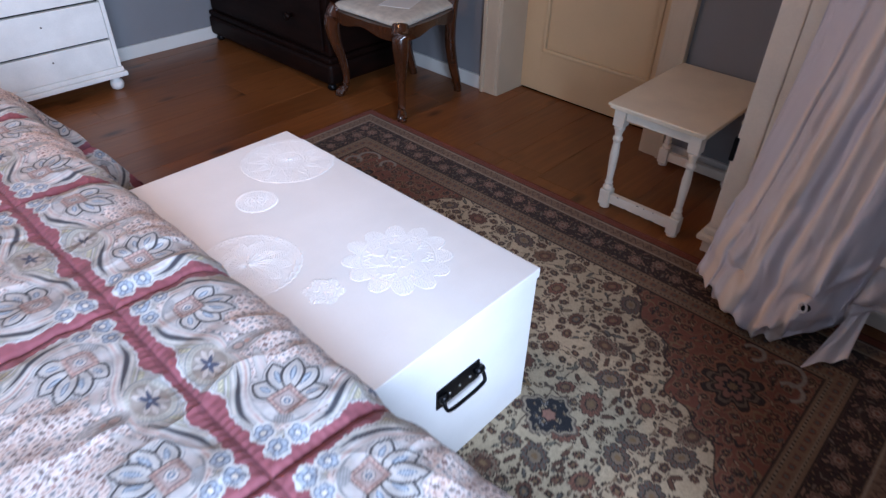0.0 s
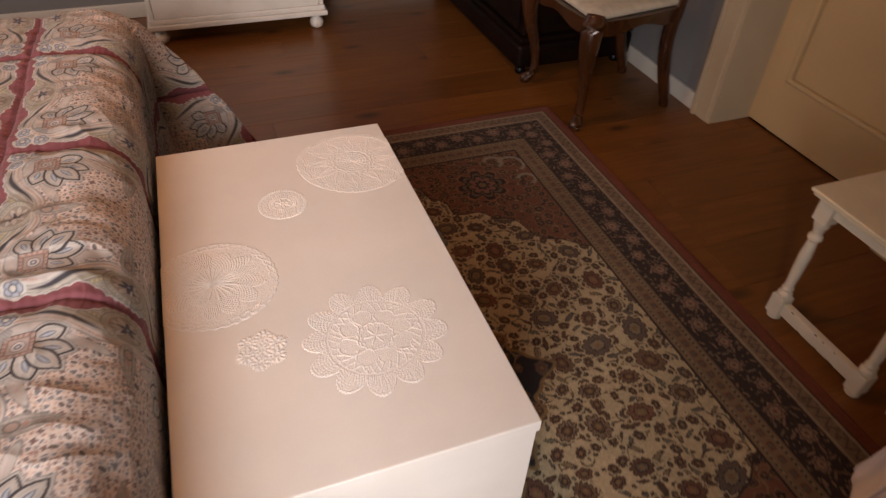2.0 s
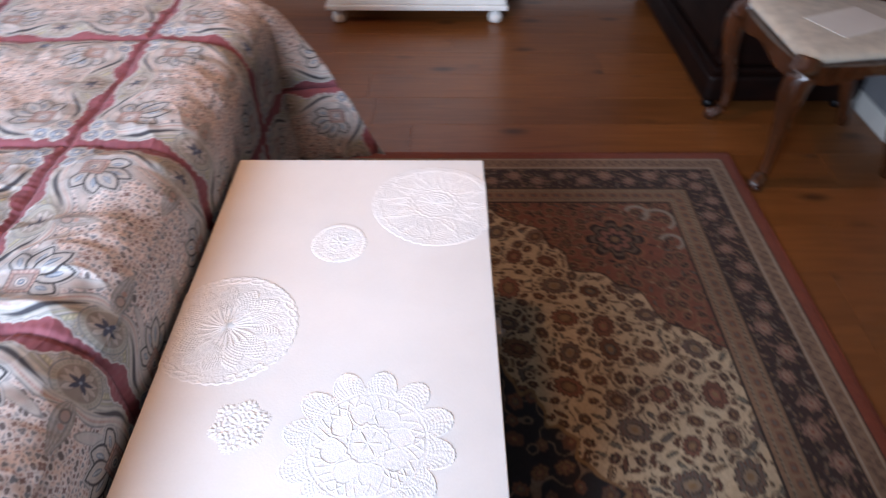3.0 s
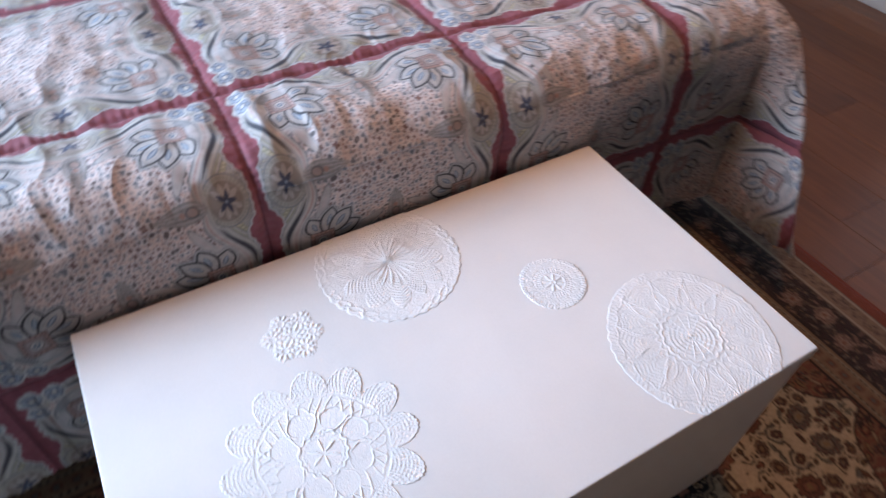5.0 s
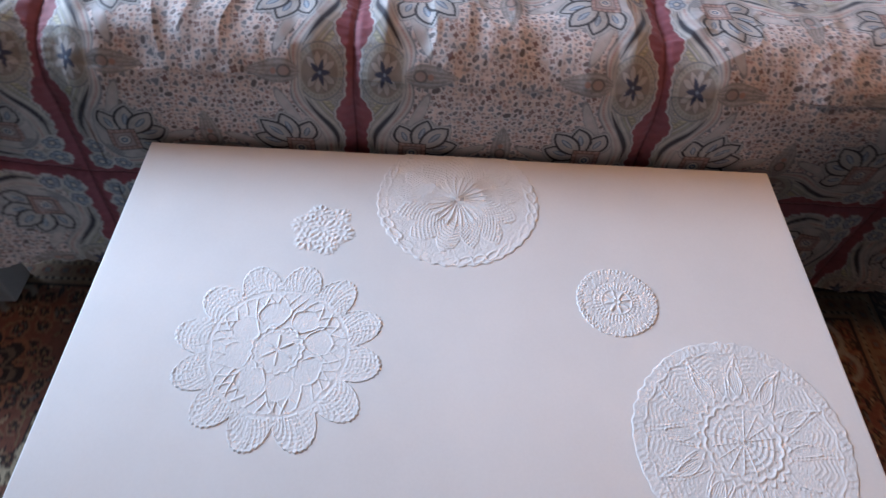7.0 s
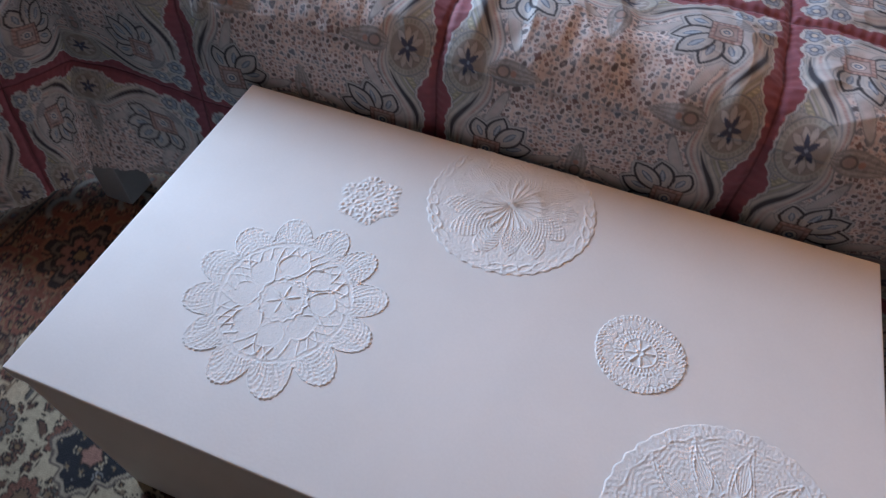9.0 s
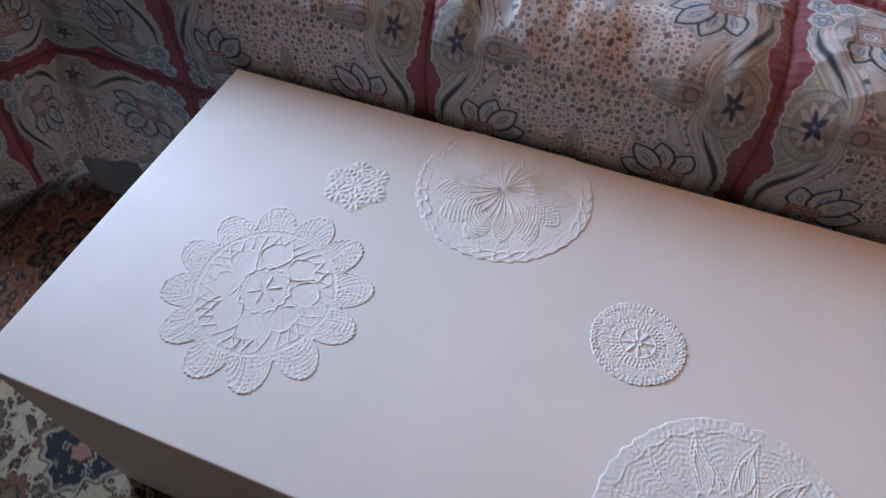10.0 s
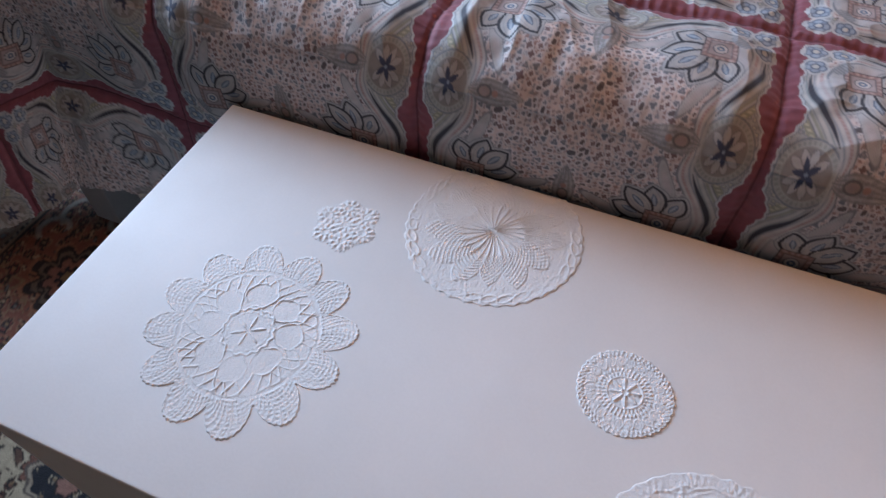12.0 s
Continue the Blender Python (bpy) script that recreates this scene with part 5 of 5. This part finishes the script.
# ---- white side table ----
def side_table():
    t = thing("side_table", 1.74, 0.2, 0, "worn white painted side table with turned legs and low end rails", "table")
    x0, x1, y0, y1, h = 1.458, 2.008, 0.020, 0.376, 0.425
    bm = cube(x0, x1, y0, y1, h - 0.010, h, bevel=0.004)
    box(bm, x0 + 0.006, x1 - 0.006, y0 + 0.006, y1 - 0.006, h - 0.020, h - 0.0102, bevel=0.004)
    part("tabletop", bm, WARMTOP, t)
    ax0, ax1, ay0, ay1 = 1.505, 1.965, 0.060, 0.338
    for y in (ay0, ay1):
        part("apron", cube(ax0 + 0.022, ax1 - 0.022, y - 0.009, y + 0.009, h - 0.062, h - 0.0205, bevel=0.002), IVORY, t)
    for x in (ax0, ax1):
        part("apron", cube(x - 0.009, x + 0.009, ay0 + 0.022, ay1 - 0.022, h - 0.062, h - 0.0205, bevel=0.002), IVORY, t)
        part("low_rail", cube(x - 0.011, x + 0.011, ay0 + 0.020, ay1 - 0.020, 0.028, 0.066, bevel=0.004), IVORY, t)
    for x in (ax0, ax1):
        for y in (ay0, ay1):
            bm = cube(x - 0.021, x + 0.021, y - 0.021, y + 0.021, h - 0.088, h - 0.0205, bevel=0.003)
            box(bm, x - 0.020, x + 0.020, y - 0.020, y + 0.020, 0.016, 0.080, bevel=0.003)
            prof = [(0.012, 0.078), (0.019, 0.084), (0.019, 0.092), (0.012, 0.100), (0.016, 0.108), (0.012, 0.117), (0.013, 0.14), (0.0150, 0.19), (0.0160, 0.225), (0.0135, 0.262), (0.012, 0.274), (0.018, 0.282), (0.018, 0.290), (0.012, 0.298), (0.014, 0.312), (0.019, 0.325), (0.019, 0.332), (0.014, 0.339)]
            lathe(prof, x, y, 18, bm)
            lathe([(0.012, 0.0), (0.019, 0.004), (0.019, 0.012), (0.014, 0.0165)], x, y, 16, bm)
            leg = part("leg", bm, IVORY, t)
    # chips where the paint has worn off
    rng = random.Random(8)
    for _ in range(9):
        y = rng.uniform(ay0 + 0.03, ay1 - 0.03)
        bm = bmesh.new()
        bmesh.ops.create_uvsphere(bm, u_segments=8, v_segments=5, radius=1.0)
        sx = rng.uniform(0.002, 0.009)
        bm.transform(Matrix.Translation((ax0 - 0.0105, y, rng.choice((0.03, 0.064, 0.05)))) @ Matrix.Diagonal((0.0012, sx, 0.0018, 1)))
        part("paint_chip", bm, WORN, t, "bare wood where paint chipped")


side_table()


# ---- white wardrobe with fabric hung on it ----
def wardrobe():
    w = thing("wardrobe", 1.75, -0.65, 0, "tall white painted wardrobe with moulded foot", "wardrobe")
    x0, x1, y0, y1 = 1.505, 2.0, -1.03, -0.055
    part("body", cube(x0 + 0.02, x1, y0, y1, 0.075, 2.0, bevel=0.004), IVORY, w)
    for a, b in ((y0, (y0 + y1) / 2 - 0.002), ((y0 + y1) / 2 + 0.002, y1 - 0.075)):
        dr = part("door", cube(x0 - 0.004, x0 + 0.019, a, b, 0.10, 1.98, bevel=0.004), IVORY, w)
        part("panel", cube(x0 - 0.012, x0 - 0.0042, a + 0.09, b - 0.09, 0.22, 1.86, bevel=0.006), IVORY, dr)
    part("post", cube(x0 - 0.002, x0 + 0.0195, y1 - 0.072, y1, 0.10, 1.98, bevel=0.006), IVORY, w)
    bm = cube(x0 - 0.03, x1, y0 - 0.02, y1 + 0.022, 0.052, 0.072, bevel=0.007, seg=3)
    box(bm, x0 - 0.014, x1, y0 - 0.01, y1 + 0.010, 0.0722, 0.099, bevel=0.010, seg=3)
    box(bm, x0 - 0.008, x1, y0 - 0.004, y1 + 0.004, 0.0, 0.0518, bevel=0.004)
    part("foot_moulding", bm, IVORY, w)
    part("cornice", cube(x0 - 0.03, x1, y0 - 0.02, y1 + 0.02, 2.0, 2.06, bevel=0.015, seg=3), IVORY, w)
    part("lock_plate", cube(x0 - 0.005, x0 + 0.026, y1 - 0.010, y1 + 0.006, 0.352, 0.432, bevel=0.003), IRON, w, "black iron lock plate")


wardrobe()


def hanging_fabric():
    """Loose muslin that hangs down the wardrobe's front and spreads over the floor."""
    s = np.linspace(0, 1, 300)
    t = np.linspace(0, 1, 150)
    S, Tt = np.meshgrid(s, t)
    hs = (0.0, 0.10, 0.24, 0.40, 0.58, 0.76, 1.0)
    hx = np.interp(s, hs, (1.36, 1.245, 1.140, 1.120, 1.20, 1.36, 1.44))
    hy = np.interp(s, hs, (-0.135, -0.125, -0.225, -0.345, -0.46, -0.56, -0.78))
    ker = np.hanning(41) / np.hanning(41).sum()
    hx = np.convolve(np.pad(hx, 20, "edge"), ker, "valid")
    hy = np.convolve(np.pad(hy, 20, "edge"), ker, "valid")
    tx = np.full_like(s, 1.468) - 0.02 * np.sin(math.pi * s)
    ty = -0.215 - 0.52 * s
    out = Tt ** 2.1
    X = tx + (hx - tx) * out
    Y = ty + (hy - ty) * np.minimum(1, 0.35 * Tt + 0.65 * out)
    Z = 1.62 - (1.62 - 0.055) * (1 - (1 - Tt) ** 1.02)
    Z = Z + 0.03 * np.sin(S * 9) * Tt ** 6 + 0.035 * step(0.62, 0.80, S) * Tt ** 4
    # pleats
    ph = S * 2 * math.pi * 7 + 1.6 * soft_noise(S * 3, Tt * 1.5, 201) + 0.9 * np.sin(Tt * 3)
    fold = 0.65 * np.sin(ph) + 1.0 * soft_noise(S * 9, Tt * 2.4, 204) + 0.25 * np.sin(2.3 * ph + 1.0) + 0.5 * soft_noise(S * 24, Tt * 4, 203)
    amp = 0.006 + 0.015 * Tt
    nx, ny = np.gradient(hy), -np.gradient(hx)
    ln = np.hypot(nx, ny) + 1e-9
    nx, ny = nx / ln, ny / ln
    flip = np.where(nx > 0.35, -1.0, np.where(nx > 0, -1.0, 1.0))
    X = X - np.abs(nx) * fold * amp
    Y = Y - ny * flip * fold * amp * 0.5
    crease = step(0.15, 0.5, Tt)
    X = X + crease * (0.014 * soft_noise(S * 11 + Tt * 5, Tt * 7 - S * 3, 231) - 0.010 * np.abs(soft_noise(S * 17 - Tt * 6, Tt * 11, 232)) + 0.006 * soft_noise(S * 34 + 9 * Tt, Tt * 22, 233))
    # crumples low down, and the lower edge tucked under
    low = step(0.70, 0.95, Tt)
    X = X + low * (0.034 * soft_noise(S * 22, Tt * 26, 205) + 0.020 * np.sin(Tt * 95 + 5 * soft_noise(S * 5, Tt * 6, 208) + 9 * S) * step(0.8, 0.9, Tt))
    Y = Y + low * 0.012 * soft_noise(S * 13 + 9, Tt * 20, 206)
    Z = Z + low * (0.030 * soft_noise(S * 15, Tt * 16, 207) + 0.016 * soft_noise(S * 40, Tt * 34, 209))
    tuck = step(0.965, 1.0, Tt)
    X = X + 0.05 * tuck
    Z = np.maximum(Z, 0.016)
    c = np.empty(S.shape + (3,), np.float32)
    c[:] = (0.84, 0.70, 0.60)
    # warm and cool light on the folds, put in as streaks of colour
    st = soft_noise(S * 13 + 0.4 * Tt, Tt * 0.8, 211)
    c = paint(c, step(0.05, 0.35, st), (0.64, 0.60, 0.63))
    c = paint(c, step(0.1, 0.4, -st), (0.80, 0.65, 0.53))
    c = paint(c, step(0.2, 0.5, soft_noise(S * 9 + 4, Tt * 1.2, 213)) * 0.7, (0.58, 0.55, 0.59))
    f = thing("hanging_fabric", 1.3, -0.4, 0, "loose folds of washed white muslin hanging down the wardrobe", "fabric")
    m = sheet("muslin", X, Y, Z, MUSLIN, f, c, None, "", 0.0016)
    # a black eyelet in the hem, with a loop of tape round it
    k = np.unravel_index(np.argmin((X - 1.17) ** 2 + (Y + 0.435) ** 2 + (Z - 0.195) ** 2), X.shape)
    ex, ey, ez = float(X[k]) - 0.012, float(Y[k]), float(Z[k]) + 0.006
    ring = [(ex + 0.004 * math.cos(a), ey + 0.010 * math.cos(a), ez + 0.015 * math.sin(a)) for a in np.linspace(0, 2 * math.pi, 17)]
    part("tape_loop", tube(smooth_path(ring, 2), 0.0032, 8), MUSLIN_TAPE, f, "white tape loop", smooth=True)
    part("eyelet", lathe([(0.001, 0.0), (0.012, 0.001), (0.012, 0.004), (0.001, 0.005)], 0, 0, 14), IRON, f, "black eyelet").matrix_world = pose(ex + 0.006, ey - 0.006, ez, 0, -90, 20)
    # a loose strip whose end lies on the rug
    s2, t2 = np.meshgrid(np.linspace(0, 1, 40), np.linspace(0, 1, 90))
    w = 0.055 + 0.060 * t2 ** 2 - 0.02 * np.sin(math.pi * t2)
    ax = 1.48 - 0.275 * t2 ** 1.2
    ay = -0.585 + 0.035 * t2
    az = 0.34 * (1 - t2) ** 1.4 + 0.014
    X2 = ax + (s2 - 0.5) * w * 0.95
    Y2 = ay - (s2 - 0.5) * w * 0.75
    Z2 = az + (0.016 * np.sin(s2 * 11 + 4 * t2) + 0.016) * (0.30 + 0.70 * (1 - t2)) + 0.006 * soft_noise(s2 * 4, t2 * 12, 221) + 0.006
    c2 = np.empty(s2.shape + (3,), np.float32)
    c2[:] = (0.76, 0.70, 0.69)
    sheet("loose_strip", X2, Y2, Z2, MUSLIN, f, c2, None, "", 0.0016)


MUSLIN_TAPE = material("white_cotton_tape", (0.78, 0.74, 0.72), 0.8, vary=0.05, grain=500, bump=0.2, dist=0.001)
MUSLIN = material("washed_muslin", (0.7, 0.66, 0.66), 0.85, vary=0.07, scale=5, grain=600, bump=0.25, attr="print", sheen=0.2, dist=0.001)
hanging_fabric()


# ---- ceiling lamp, above the view, added for warm fill ----
def ceiling_lamp():
    l = thing("ceiling_lamp", -0.12, 1.15, 2.5, "small unseen ceiling lamp with an open shade, added for warm light", "lamp")
    part("rod", tube([(-0.12, 1.15, 2.5), (-0.12, 1.15, 2.24)], 0.008), STEEL, l)
    bm = bmesh.new()
    n = 28
    a = [bm.verts.new((-0.12 + 0.06 * math.cos(2 * math.pi * k / n), 1.15 + 0.06 * math.sin(2 * math.pi * k / n), 2.27)) for k in range(n)]
    b = [bm.verts.new((-0.12 + 0.19 * math.cos(2 * math.pi * k / n), 1.15 + 0.19 * math.sin(2 * math.pi * k / n), 2.10)) for k in range(n)]
    for k in range(n):
        bm.faces.new((a[k], a[(k + 1) % n], b[(k + 1) % n], b[k]))
    sh = part("shade", bm, SEATCLOTH, l)
    sh.modifiers.new("thickness", "SOLIDIFY").thickness = 0.003


ceiling_lamp()


# ---- floor boards ----
def floor():
    f = tagged(part("floor", cube(XL, XW + T, YN, YB, -0.06, -0.006), SUBFLOOR), "dark brown oak plank floor with knots", "floor", kind="structure")
    w, gap = 0.19, 0.0004
    y = YN
    meshes = {}
    rng = random.Random(4)
    while y < YB:
        y1 = min(y + w, YB)
        x = XL - rng.random() * 1.2
        while x < XW + T:
            x0, x1 = max(x, XL), min(x + 1.28, XW + T)
            if x1 - x0 > 0.02:
                key = (round(x1 - x0, 3), round(y1 - y, 3))
                if key not in meshes:
                    bm = cube(-(x1 - x0) / 2 + gap, (x1 - x0) / 2 - gap, -(y1 - y) / 2 + gap, (y1 - y) / 2 - gap, -0.012, 0, bevel=0.0007, seg=1)
                    me = bpy.data.meshes.new("plank")
                    bm.to_mesh(me)
                    bm.free()
                    me.materials.append(OAK)
                    meshes[key] = me
                ob = new("plank", meshes[key])
                ob.location = ((x0 + x1) / 2, (y + y1) / 2, 0)
                ob.parent = f
            x += 1.28
        y = y + w


floor()
